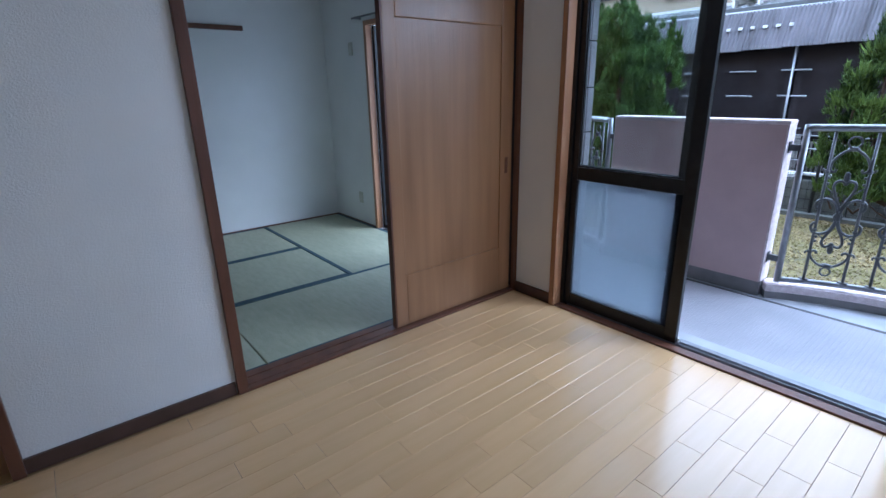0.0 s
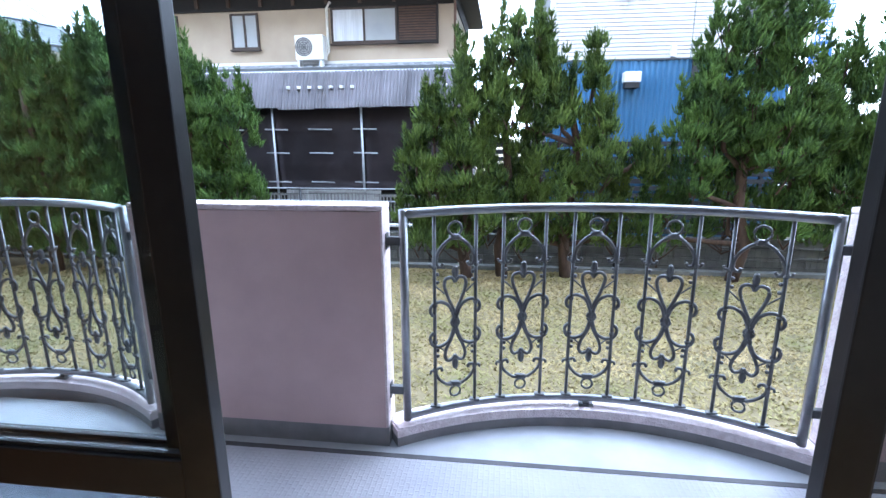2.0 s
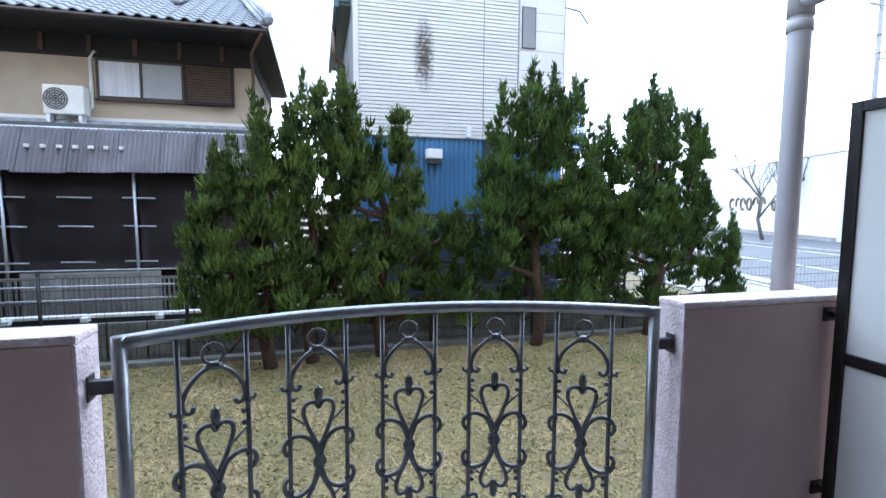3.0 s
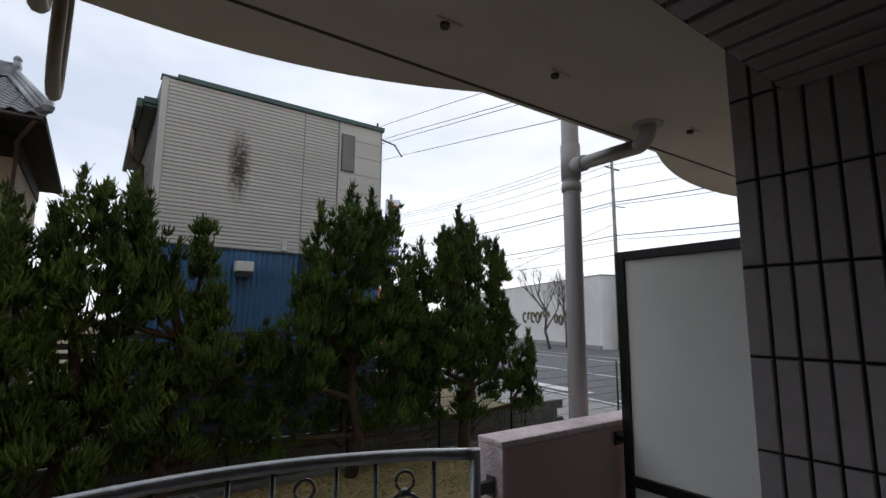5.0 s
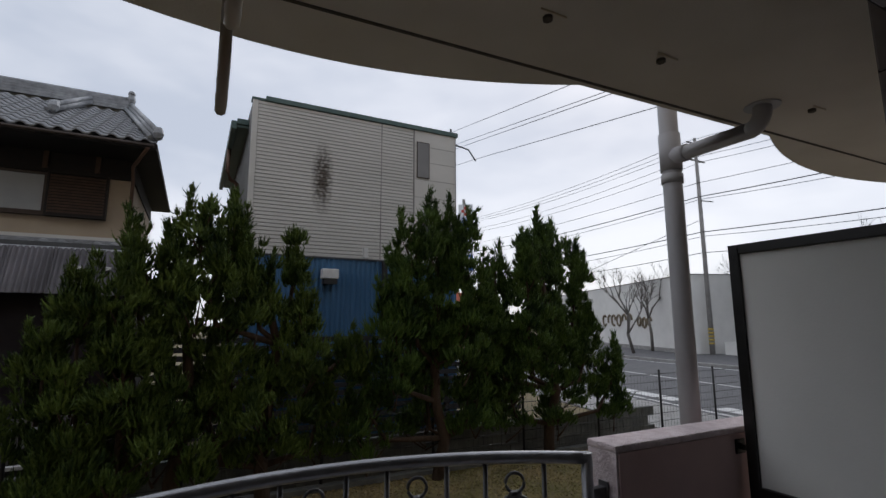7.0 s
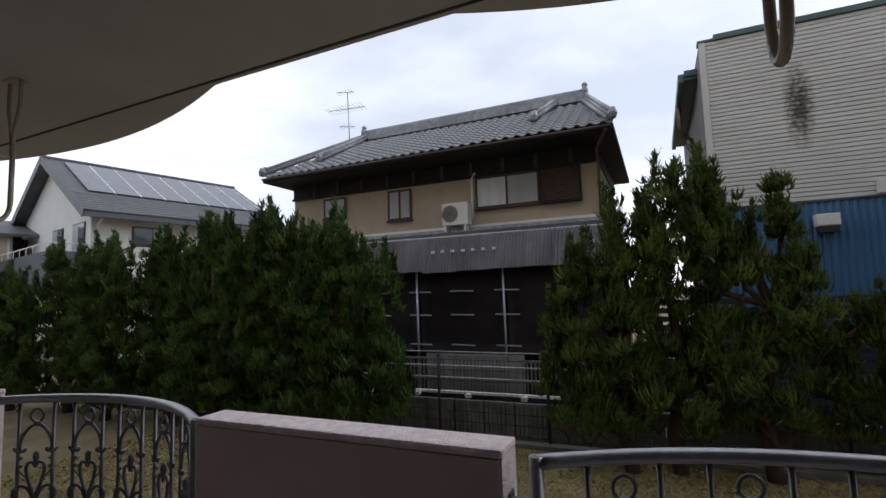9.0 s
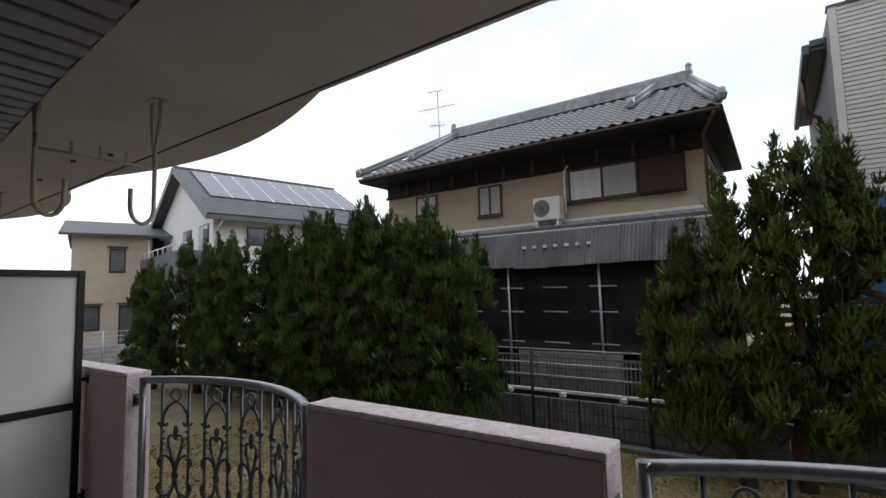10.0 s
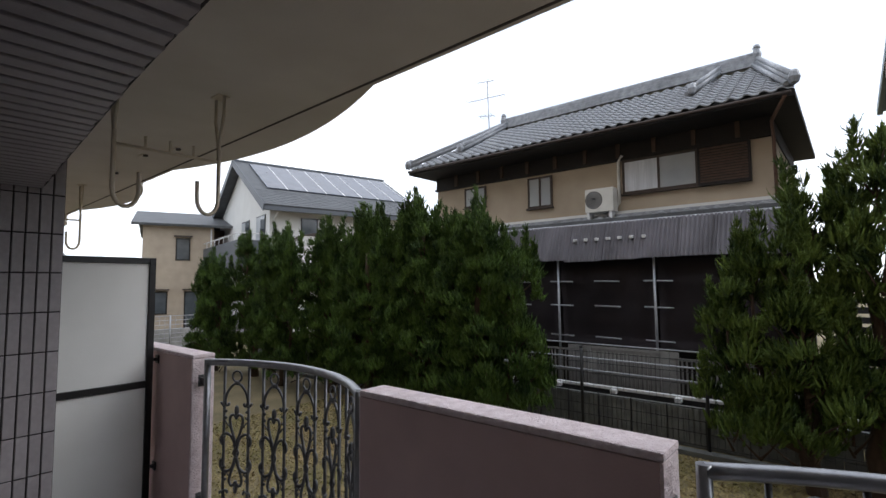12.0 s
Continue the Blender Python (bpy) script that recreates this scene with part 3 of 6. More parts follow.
mat_window = thing("window_2", (2.76, 3.5, 0), "dark framed sliding window of the mat room, light coming in", "window", kind="structure")
part("casing", merged(box(2.70, 2.76, 4.262, 4.30, 0, 1.9), box(2.70, 2.76, 2.75, 2.788, 0, 1.9), box(2.70, 2.76, 2.788, 4.262, 1.862, 1.9)), M["casing"], mat_window)
part("window_frame", merged(box(2.765, 2.83, 4.225, 4.262, 0.0, 1.86), box(2.765, 2.83, 2.79, 2.825, 0.0, 1.86), box(2.765, 2.83, 2.825, 4.225, 0.0, 0.04), box(2.765, 2.83, 3.48, 3.53, 0.041, 1.86)), M["alu"], mat_window)

# ---- the balcony window: four sliding sashes, the middle open ----
Y0, Y1 = -0.885, 1.945
window_1 = thing("window_1", (2.64, 0.53, 0), "black aluminium sliding balcony window, one leaf pushed open", "window", kind="structure")
part("casing", box(2.535, 2.605, 1.948, 1.985, 0, HEAD + 0.03, 0.004), M["casing"], window_1, "orange-brown timber casing")
part("casing", box(2.535, 2.605, -0.925, -0.888, 0, HEAD + 0.03, 0.004), M["casing"], window_1, "orange-brown timber casing")
part("casing", box(2.535, 2.605, -0.887, 1.947, HEAD - 0.005, HEAD + 0.03, 0.004), M["casing"], window_1, "orange-brown timber casing")
part("window_sill", box(2.548, 2.605, -0.887, 1.947, -0.030, 0.010, 0.003), M["dark_wood"], window_1, "dark brown timber sill")
part("window_frame", box(2.606, 2.662, Y1 - 0.018, Y1 + 0.018, -0.02, HEAD), M["alu"], window_1)
part("window_frame", box(2.606, 2.705, Y0 - 0.018, Y0 + 0.030, -0.02, HEAD), M["alu"], window_1)
part("window_frame", box(2.606, 2.74, Y0 + 0.031, Y1 - 0.031, HEAD - 0.035, HEAD), M["alu"], window_1)
part("bottom_track", merged(box(2.606, 2.74, Y0 + 0.031, Y1 - 0.023, -0.0315, -0.012), *[box(x, x + 0.004, Y0 + 0.031, Y1 - 0.031, -0.012, 0.010) for x in (2.632, 2.664)]), M["alu_sill"], window_1, "grey aluminium running track")


def sash(y0, y1, x, broad_low):
    """One sliding leaf between y0 and y1: clear pane above, frosted below."""
    s = part("sash", merged(box(x, x + 0.030, y0, y0 + (0.062 if broad_low else 0.045), 0.012, HEAD - 0.04, 0.003),
                            box(x, x + 0.030, y1 - (0.034 if broad_low else 0.062), y1, 0.012, HEAD - 0.04, 0.003)), M["alu"], window_1)
    a, b = y0 + (0.0622 if broad_low else 0.0452), y1 - (0.0342 if broad_low else 0.0622)
    part("middle_rail", box(x + 0.001, x + 0.029, a, b, 0.795, 0.868, 0.003), M["alu"], s)
    part("bottom_rail", box(x + 0.001, x + 0.029, a, b, 0.012, 0.085, 0.003), M["alu"], s)
    part("top_rail", box(x + 0.001, x + 0.029, a, b, HEAD - 0.095, HEAD - 0.04, 0.003), M["alu"], s)
    part("seal", merged(box(x + 0.008, x + 0.022, a, a + 0.006, 0.869, HEAD - 0.096), box(x + 0.008, x + 0.022, b - 0.006, b, 0.869, HEAD - 0.096), box(x + 0.008, x + 0.022, a + 0.0062, b - 0.0062, 0.869, 0.876)), M["rubber"], s)
    up = part("clear_pane", box(x + 0.013, x + 0.017, a + 0.0065, b - 0.0065, 0.877, HEAD - 0.097), M["glass"], s, "clear glass pane")
    lo = part("frosted_pane", box(x + 0.013, x + 0.017, a + 0.001, b - 0.001, 0.086, 0.794), M["frosted"], s, "frosted glass pane")
    up.visible_shadow = lo.visible_shadow = False
    return s


sash(1.215, 1.922, 2.618, True)
sash(1.262, 1.945, 2.650, True)
third = sash(-0.345, 0.335, 2.618, False)
sash(-0.853, -0.150, 2.650, False)
part("latch", merged(box(2.606, 2.6175, 0.283, 0.303, 0.50, 0.62, 0.003), box(2.592, 2.612, 0.286, 0.300, 0.60, 0.66, 0.004)), M["alu"], third, "black latch handle")
part("roller_corner", box(2.640, 2.652, 1.205, 1.214, 0.014, 0.035), M["white_metal"], window_1, "white plastic stop block")

# ---- balcony parapets, kerb, railings ----
PX0, PX1, PTOP, PBOT = 4.20, 4.355, 1.062, -0.11


def parapet(y0, y1, label):
    p = thing("parapet", (4.28, (y0 + y1) / 2, -0.22), label, "parapet", "balcony parapets", "structure")
    part("body", box(PX0, PX1 - 0.004, y0 + 0.012, y1 - 0.012, PBOT, PTOP - 0.03), M["pink"], p)
    part("coping", box(PX0 + 0.003, PX1 + 0.004, y0 - 0.003, y1 + 0.003, PTOP - 0.0298, PTOP, 0.011), M["pink_rough"], p, "coarse pale pink stucco coping")
    part("end_face", box(PX0 + 0.004, PX1, y0, y0 + 0.0118, PBOT, PTOP - 0.0302, 0.003), M["pink_rough"], p)
    part("end_face", box(PX0 + 0.004, PX1, y1 - 0.0118, y1, PBOT, PTOP - 0.0302, 0.003), M["pink_rough"], p)
    part("base_band", box(PX0 + 0.004, PX1, y0, y1, -0.40, PBOT - 0.0005), M["grey_band"], p, "grey painted base band")
    return p


parapet(1.338, 2.655, "pink stucco balcony parapet between two curved railings")
parapet(-4.2, -0.784, "pink stucco balcony parapet running past the partition")
parapet(4.43, 7.6, "pink stucco balcony parapet running past the partition")


def arc_plan(cy, half, sag, off, n=28):
    """Plan points of a circular arc through the railing line, shifted outward by off."""
    r = (half * half + sag * sag) / (2 * sag)
    cx = 4.27 + sag - r
    a = math.asin(min(half / r, 1))
    return [(cx + (r + off) * math.cos(t), cy + (r + off) * math.sin(t)) for t in np.linspace(-a, a, n)]


def kerb(cy, half, sag):
    k = thing("kerb", (4.4, cy, -0.4), "curved pale pink kerb under the railing", "kerb", "balcony kerbs", "structure")
    inner, outer = arc_plan(cy, half, sag, -0.085), arc_plan(cy, half, sag, 0.075)
    part("top", prism(outer + inner[::-1], -0.165, -0.115, 0.008), M["pink_rough"], k)
    inner2, outer2 = arc_plan(cy, half, sag, -0.082), arc_plan(cy, half, sag, 0.072)
    part("side", prism(outer2 + inner2[::-1], -1.02, -0.1652), M["grey_band"], k, "grey painted kerb side")
    return k


kerb(0.277, 1.06, 0.315)
kerb(3.542, 0.888, 0.27)


def railing(cy, half, sag, pitch, gap, label):
    """Curved railing: two tubes, end posts, paired bars and five cast scroll ornaments."""
    zb, zt = -0.075, 1.015
    r = (half * half + sag * sag) / (2 * sag)
    cx = 4.27 + sag - r
    R = thing("railing", (4.27 + sag / 2, cy, -0.115), label, "railing", "curved balcony railings")

    def at(s, z, off=0.0):
        t = s / r
        return (cx + (r + off) * math.cos(t), cy + (r + off) * math.sin(t), z)

    a = math.asin(half / r) * r
    arc = np.linspace(-a, a, 33)
    part("top_rail", tube([at(s, zt) for s in arc], 0.024, 12), M["rail_tube"], R, "satin grey tube handrail")
    part("bottom_rail", tube([at(s, zb) for s in arc], 0.020, 10), M["rail_tube"], R)
    for s in (-a, a):
        part("end_post", tube([at(s, zb - 0.02), at(s, zt + 0.02)], 0.022, 10), M["rail_tube"], R)
        e = 0.085 if s > 0 else -0.085
        for z in (0.08, 0.88):
            part("bracket", merged(box(4.255, 4.285, cy + (half if s > 0 else -half), cy + (half if s > 0 else -half) + e, z - 0.022, z + 0.022, 0.003),
                                   box(4.245, 4.296, cy + (half if s > 0 else -half) + e * 0.93, cy + (half if s > 0 else -half) + e, z - 0.04, z + 0.04, 0.002)), M["iron"], R, "bolted black fixing bracket")
    part("foot_bracket", merged(box(4.27 + sag - 0.02, 4.27 + sag + 0.02, cy - 0.018, cy + 0.018, -0.112, zb - 0.015, 0.003), box(4.27 + sag - 0.035, 4.27 + sag + 0.03, cy - 0.04, cy + 0.04, -0.116, -0.108)), M["iron"], R, "small foot bracket on the kerb")
    H = zt - zb
    k = gap / 0.13

    def curve(s0, pts, rad, closed=False, ends=None):
        return tube([at(s0 + u * k, zb + v * H) for u, v in pts], rad * 0.88, 7, closed, ends)

    def smooth(pts, n=5):
        out = []
        for i in range(len(pts) - 1):
            p0, p1, p2, p3 = pts[max(i - 1, 0)], pts[i], pts[i + 1], pts[min(i + 2, len(pts) - 1)]
            for j in range(n):
                t = j / n
                out.append(tuple(0.5 * (2 * p1[c] + (p2[c] - p0[c]) * t + (2 * p0[c] - 5 * p1[c] + 4 * p2[c] - p3[c]) * t * t + (3 * p1[c] - p0[c] - 3 * p2[c] + p3[c]) * t ** 3) for c in (0, 1)))
        return out + [pts[-1]]

    for i in range(5):
        s0 = (i - 2) * pitch
        for side in (-1, 1):
            b = part("bar", merged(tube([at(s0 + side * gap, zb), at(s0 + side * gap, zt)], 0.0095, 8),
                                   *[add_ball(bmesh.new(), at(s0 + side * gap, zb + v * H), 0.016, (1, 1, 0.8)) for v in (0.215, 0.36, 0.545, 0.735)],
                                   box(*[c for c in (at(s0 + side * gap, zb)[0] - 0.014, at(s0 + side * gap, zb)[0] + 0.014, at(s0 + side * gap, zb)[1] - 0.028, at(s0 + side * gap, zb)[1] + 0.028, zb + 0.012, zb + 0.026)], 0.003)), M["iron"], R)
        cast = collections.defaultdict(list)
        ring = [(0.036 / k * math.cos(t), 0.915 + 0.036 * math.sin(t) / H) for t in np.linspace(0, 2 * math.pi, 16, endpoint=False)]
        cast["top_ring"].append(curve(s0, ring, 0.0075, True))
        ring = [(0.030 / k * math.cos(t), 0.082 + 0.030 * math.sin(t) / H) for t in np.linspace(0, 2 * math.pi, 16, endpoint=False)]
        cast["bottom_ring"].append(curve(s0, ring, 0.0075, True))
        for m in (-1, 1):
            # arch with an inner curl, hooked on the bar
            cast["arch_scroll"].append(curve(s0, smooth([(0, 0.872), (m * 0.045, 0.86), (m * 0.095, 0.82), (m * 0.118, 0.775), (m * 0.112, 0.742), (m * 0.088, 0.735), (m * 0.078, 0.752)]), 0.010))
            cast["arch_scroll"].append(curve(s0, smooth([(m * 0.13, 0.745), (m * 0.155, 0.740), (m * 0.162, 0.756)], 3), 0.008))
            # upper heart
            cast["upper_heart"].append(curve(s0, smooth([(0, 0.655), (m * 0.022, 0.678), (m * 0.058, 0.672), (m * 0.068, 0.640), (m * 0.045, 0.580), (m * 0.012, 0.520), (0, 0.49)]), 0.0105))
            cast["upper_heart"].append(curve(s0, smooth([(m * 0.066, 0.60), (m * 0.095, 0.622), (m * 0.128, 0.645)], 4), 0.005))
            # side loop, passing outside the bar
            cast["side_loop"].append(curve(s0, smooth([(m * 0.006, 0.47), (m * 0.035, 0.532), (m * 0.09, 0.562), (m * 0.142, 0.552), (m * 0.158, 0.522), (m * 0.143, 0.498), (m * 0.128, 0.505)]), 0.011))
            cast["side_loop"].append(curve(s0, smooth([(m * 0.006, 0.43), (m * 0.035, 0.362), (m * 0.09, 0.335), (m * 0.142, 0.345), (m * 0.160, 0.382), (m * 0.143, 0.406), (m * 0.128, 0.398)]), 0.011))
            cast["side_loop"].append(curve(s0, smooth([(m * 0.010, 0.475), (m * 0.026, 0.45), (m * 0.010, 0.425)], 3), 0.008))
            # lower heart, upside down
            cast["lower_heart"].append(curve(s0, smooth([(0, 0.42), (m * 0.020, 0.375), (m * 0.055, 0.318), (m * 0.066, 0.278), (m * 0.048, 0.252), (m * 0.018, 0.258), (0, 0.278)]), 0.0105))
            cast["lower_heart"].append(curve(s0, smooth([(m * 0.060, 0.30), (m * 0.095, 0.325), (m * 0.128, 0.342)], 4), 0.005))
            # bottom bow with curls
            cast["bow_scroll"].append(curve(s0, smooth([(0, 0.118), (m * 0.05, 0.124), (m * 0.10, 0.155), (m * 0.124, 0.190), (m * 0.118, 0.215), (m * 0.092, 0.218), (m * 0.084, 0.202)]), 0.010))
            cast["bow_scroll"].append(curve(s0, smooth([(m * 0.13, 0.205), (m * 0.156, 0.212), (m * 0.160, 0.196)], 3), 0.008))
            # beads against the bar
            for v in (0.66, 0.70, 0.285, 0.315):
                cast["bead"].append(add_ball(bmesh.new(), at(s0 + (m * 0.112) * k, zb + v * H), 0.011, seg=6))
        cast["upper_heart"].append(add_ball(bmesh.new(), at(s0, zb + 0.705 * H), 0.019, (0.8, 1, 2.0)))
        cast["lower_heart"].append(add_ball(bmesh.new(), at(s0, zb + 0.235 * H), 0.019, (0.8, 1, 2.0)))
        cast["arch_scroll"].append(add_ball(bmesh.new(), at(s0, zb + 0.875 * H), 0.022, (0.7, 1.6, 0.8)))
        cast["bow_scroll"].append(add_ball(bmesh.new(), at(s0, zb + 0.122 * H), 0.024, (0.7, 1.7, 0.8)))
        cast["side_loop"].append(add_ball(bmesh.new(), at(s0, zb + 0.45 * H), 0.020, (0.7, 1, 1.7)))
        for piece, bms in cast.items():
            if piece == "bead":
                for bm in bms:
                    part("bead", bm, M["iron"], R)
            else:
                part(piece, merged(*bms), M["iron"], R)
    return R


railing(0.277, 0.973, 0.30, 0.378, 0.114, "curved grey metal railing with heart scroll ornaments")
railing(3.542, 0.805, 0.255, 0.315, 0.096, "curved grey metal railing with heart scroll ornaments")

# ---- balcony ceiling slab with scalloped edge ----
edge = []
def slab_x(y):
    """Straight base line of the slab's edge."""
    return 4.165 + 0.022 * y


for y, h, sg_ in ((10.2, 1.0, 0.24), (7.0, 1.15, 0.24), (3.83, 1.25, 0.235), (0.40, 1.04, 0.25), (-2.95, 1.05, 0.24)):
    edge += [(slab_x(y + h), y + h)] + [(slab_x(y + h * math.sin(t)) + sg_ * math.cos(t) ** 2, y + h * math.sin(t)) for t in np.linspace(1.50, -1.50, 26)] + [(slab_x(y - h), y - h)]
SLABZ = 2.48
slab = solid("balcony_ceiling", prism(([(2.84, 12.0), (2.84, -4.5), (slab_x(-4.5), -4.5)] + edge[::-1] + [(slab_x(12.0), 12.0)]), SLABZ, SLABZ + 0.18), M["slab"], "cream painted balcony ceiling with a scalloped edge", "ceiling", "structure")
# dark strip slightly proud of the slab, painted in place of a groove's shade
solid("trim_groove_strip", prism([(slab_x(-4.5) - 0.040, -4.5), (slab_x(-4.5) - 0.026, -4.5), (slab_x(11.0) - 0.026, 11.0), (slab_x(11.0) - 0.040, 11.0)], SLABZ - 0.003, SLABZ + 0.01), M["slab_line"], "dark strip drawn for the drip groove along the balcony ceiling", "trim", "structure")
for x, y in ((3.86, -0.24), (3.87, -0.77), (3.85, -1.74), (3.85, -2.6), (4.05, 4.38), (4.0, 5.5), (3.96, 4.72)):
    ins = thing("ceiling_insert", (x, y, SLABZ), "small round fixing insert with a wire clip in the ceiling", "fixing", "ceiling inserts")
    part("plug", add_tube(bmesh.new(), [(x, y, SLABZ - 0.012), (x, y, SLABZ)], 0.016, 12), M["slab_line"], ins)
    part("clip", tube([(x - 0.03, y - 0.05, SLABZ - 0.006), (x - 0.035, y, SLABZ - 0.010), (x - 0.03, y + 0.05, SLABZ - 0.006)], 0.003, 5), M["hook"], ins)


def hanger(y, label, xs=(3.36, 3.72)):
    """Pole hanger: two strap arms from the ceiling, J hooks below, and a cross bar with pegs."""
    h = thing("pole_hanger", ((xs[0] + xs[1]) / 2, y, SLABZ), label, "laundry hanger", "laundry pole hangers")
    for x in xs:
        d = 1 if x == xs[0] else -1
        part("ceiling_plate", box(x - 0.03, x + 0.03, y - 0.04, y + 0.04, SLABZ - 0.006, SLABZ), M["hook"], h)
        part("strap", merged(tube([(x, y - 0.042, SLABZ - 0.006), (x, y - 0.042, SLABZ - 0.10), (x, y + 0.0, SLABZ - 0.24), (x, y + 0.004, SLABZ - 0.30)], 0.008, 6),
                             tube([(x, y + 0.042, SLABZ - 0.006), (x, y + 0.044, SLABZ - 0.12), (x, y + 0.012, SLABZ - 0.24), (x, y + 0.008, SLABZ - 0.30)], 0.008, 6)), M["hook"], h)
        j = [(x, y, SLABZ - 0.27), (x, y, SLABZ - 0.49)] + [(x + d * (0.05 - 0.05 * math.cos(t)), y, SLABZ - 0.52 + 0.075 * math.sin(t)) for t in np.linspace(0, -math.pi, 10)] + [(x + d * 0.10, y, SLABZ - 0.44)]
        part("hook", tube(j, 0.0095, 8), M["hook"], h)
    part("cross_bar", tube([(xs[0], y, SLABZ - 0.33), (xs[1], y, SLABZ - 0.33)], 0.007, 6), M["hook"], h)
    for f in (0.27, 0.5, 0.73):
        x = xs[0] + (xs[1] - xs[0]) * f
        part("peg", tube([(x, y, SLABZ - 0.33), (x, y, SLABZ - 0.275)], 0.006, 6), M["hook"], h)
    return h


hanger(3.26, "cream enamelled laundry pole hanger on the balcony ceiling", (3.37, 3.815))
hanger(0.672, "cream enamelled laundry pole hanger on the balcony ceiling", (3.30, 3.67))
hanger(6.3, "cream enamelled laundry pole hanger on the balcony ceiling", (3.55, 3.95))

# ---- partition screens ----


def partition(y, x0, x1, lug, zt):
    p = thing("partition_screen", ((x0 + x1) / 2, y, -0.2), "off-white board partition screen in a black frame", "partition", "balcony partitions")
    zb, zm, t = -0.12, 0.80, 0.022
    part("upright", box(x1 - 0.045, x1, y - t, y + t, -0.20, zt, 0.004), M["alu"], p)
    part("upright", box(x0, x0 + 0.045, y - t, y + t, -0.20, zt, 0.004), M["alu"], p)
    part("cross_rail", box(x0 + 0.0452, x1 - 0.0452, y - t, y + t, zt - 0.045, zt, 0.004), M["alu"], p)
    part("cross_rail", box(x0 + 0.0452, x1 - 0.0452, y - t, y + t, zm - 0.025, zm + 0.025, 0.004), M["alu"], p)
    part("cross_rail", box(x0 + 0.0452, x1 - 0.0452, y - t, y + t, zb - 0.045, zb, 0.004), M["alu"], p)
    part("board", box(x0 + 0.0452, x1 - 0.0452, y - 0.006, y + 0.006, zm + 0.0255, zt - 0.0455), M["part_board"], p, "off-white board")
    part("board", box(x0 + 0.0452, x1 - 0.0452, y - 0.006, y + 0.006, zb + 0.0005, zm - 0.0255), M["part_board"], p, "off-white board")
    for z in (0.98, 0.18):
        part("lug", merged(box(x1 + 0.0005, 4.199, y + lug - 0.008, y + lug + 0.008, z - 0.012, z + 0.012), box(4.19, 4.1995, y + lug - 0.03, y + lug + 0.03, z - 0.03, z + 0.03)), M["alu"], p)
    return p


partition(-1.55, 3.0, 4.165, 0.015, 1.885)
partition(5.06, 3.0, 4.165, -0.015, 1.76)

# ---- downpipe ----
pipe = thing("downpipe", (4.48, -1.60, -1.0), "grey plastic rain downpipe with a branch from the balcony ceiling", "downpipe")
part("pipe", tube([(4.48, -1.60, -1.0), (4.48, -1.60, 4.5)], 0.050, 18), M["pvc"], pipe)
part("branch", tube([(4.47, -1.59, 2.425), (4.0, -1.52, 2.395)] + [(4.0 - 0.07 * math.sin(t), -1.52 + 0.02 * math.sin(t), 2.465 - 0.07 * math.cos(t)) for t in np.linspace(0, math.pi / 2, 7)] + [(3.93, -1.50, SLABZ)], 0.038, 14), M["pvc"], pipe)
for z0, z1 in ((2.28, 2.33), (2.35, 2.56), (0.76, 0.80)):
    part("collar", tube([(4.48, -1.60, z0), (4.48, -1.60, z1)], 0.057, 18), M["pvc"], pipe)
part("elbow", tube([(4.43, -1.584, 2.423), (4.36, -1.574, 2.418)], 0.046, 14), M["pvc"], pipe)
solid("pipe_rosette", add_tube(bmesh.new(), [(3.93, -1.50, SLABZ - 0.006), (3.93, -1.50, SLABZ)], 0.072, 18), M["pvc"], "round grey pipe rosette on the balcony ceiling", "rosette")

# ---- the garden and ground ----
ground = solid("ground", box(-400, 600, -500, 500, GZ - 0.5, GZ), M["soil"], "dry lawn and open ground", "ground", "structure")


def grass_blades():
    """Short winter turf over the garden strip."""
    rng = np.random.default_rng(5)
    n = 150000
    x = 4.5 + 6.3 * rng.random(n) ** 0.8
    y = -7.0 + 17 * rng.random(n)
    a = rng.random(n) * 2 * math.pi
    h = 0.010 + 0.022 * rng.random(n)
    w = 0.008 + 0.010 * rng.random(n)
    lean = (rng.random((n, 2)) - 0.5) * 0.11
    v = np.zeros((n, 3, 3))
    v[:, 0] = np.stack([x - w * np.cos(a), y - w * np.sin(a), np.full(n, GZ)], 1)
    v[:, 1] = np.stack([x + w * np.cos(a), y + w * np.sin(a), np.full(n, GZ)], 1)
    v[:, 2] = np.stack([x + lean[:, 0], y + lean[:, 1], GZ + h], 1)
    me = bpy.data.meshes.new("grass")
    me.from_pydata(v.reshape(-1, 3).tolist(), [], np.arange(n * 3).reshape(n, 3).tolist())
    me.materials.append(M["grass"])
    return tagged(new("grass", me), "short dry yellow-green winter grass", "grass", "", "stuff")


grass_blades()
kerb_line = solid("garden_kerb", box(10.55, 10.72, -14, 16, GZ, GZ + 0.08, 0.01), M["block"], "low concrete kerb under the garden fence", "kerb", "structure")

# fence
FENCE_Y = [2.62 + 1.93 * i for i in range(-8, 7)]
fence = thing("mesh_fence", (10.7, 2.6, GZ), "black mesh garden fence on slim posts", "fence")
for y in FENCE_Y:
    part("post", merged(tube([(10.7, y, GZ), (10.7, y, 0.42)], 0.026, 8), add_ball(bmesh.new(), (10.7, y, 0.43), 0.03)), M["fence_black"], fence)
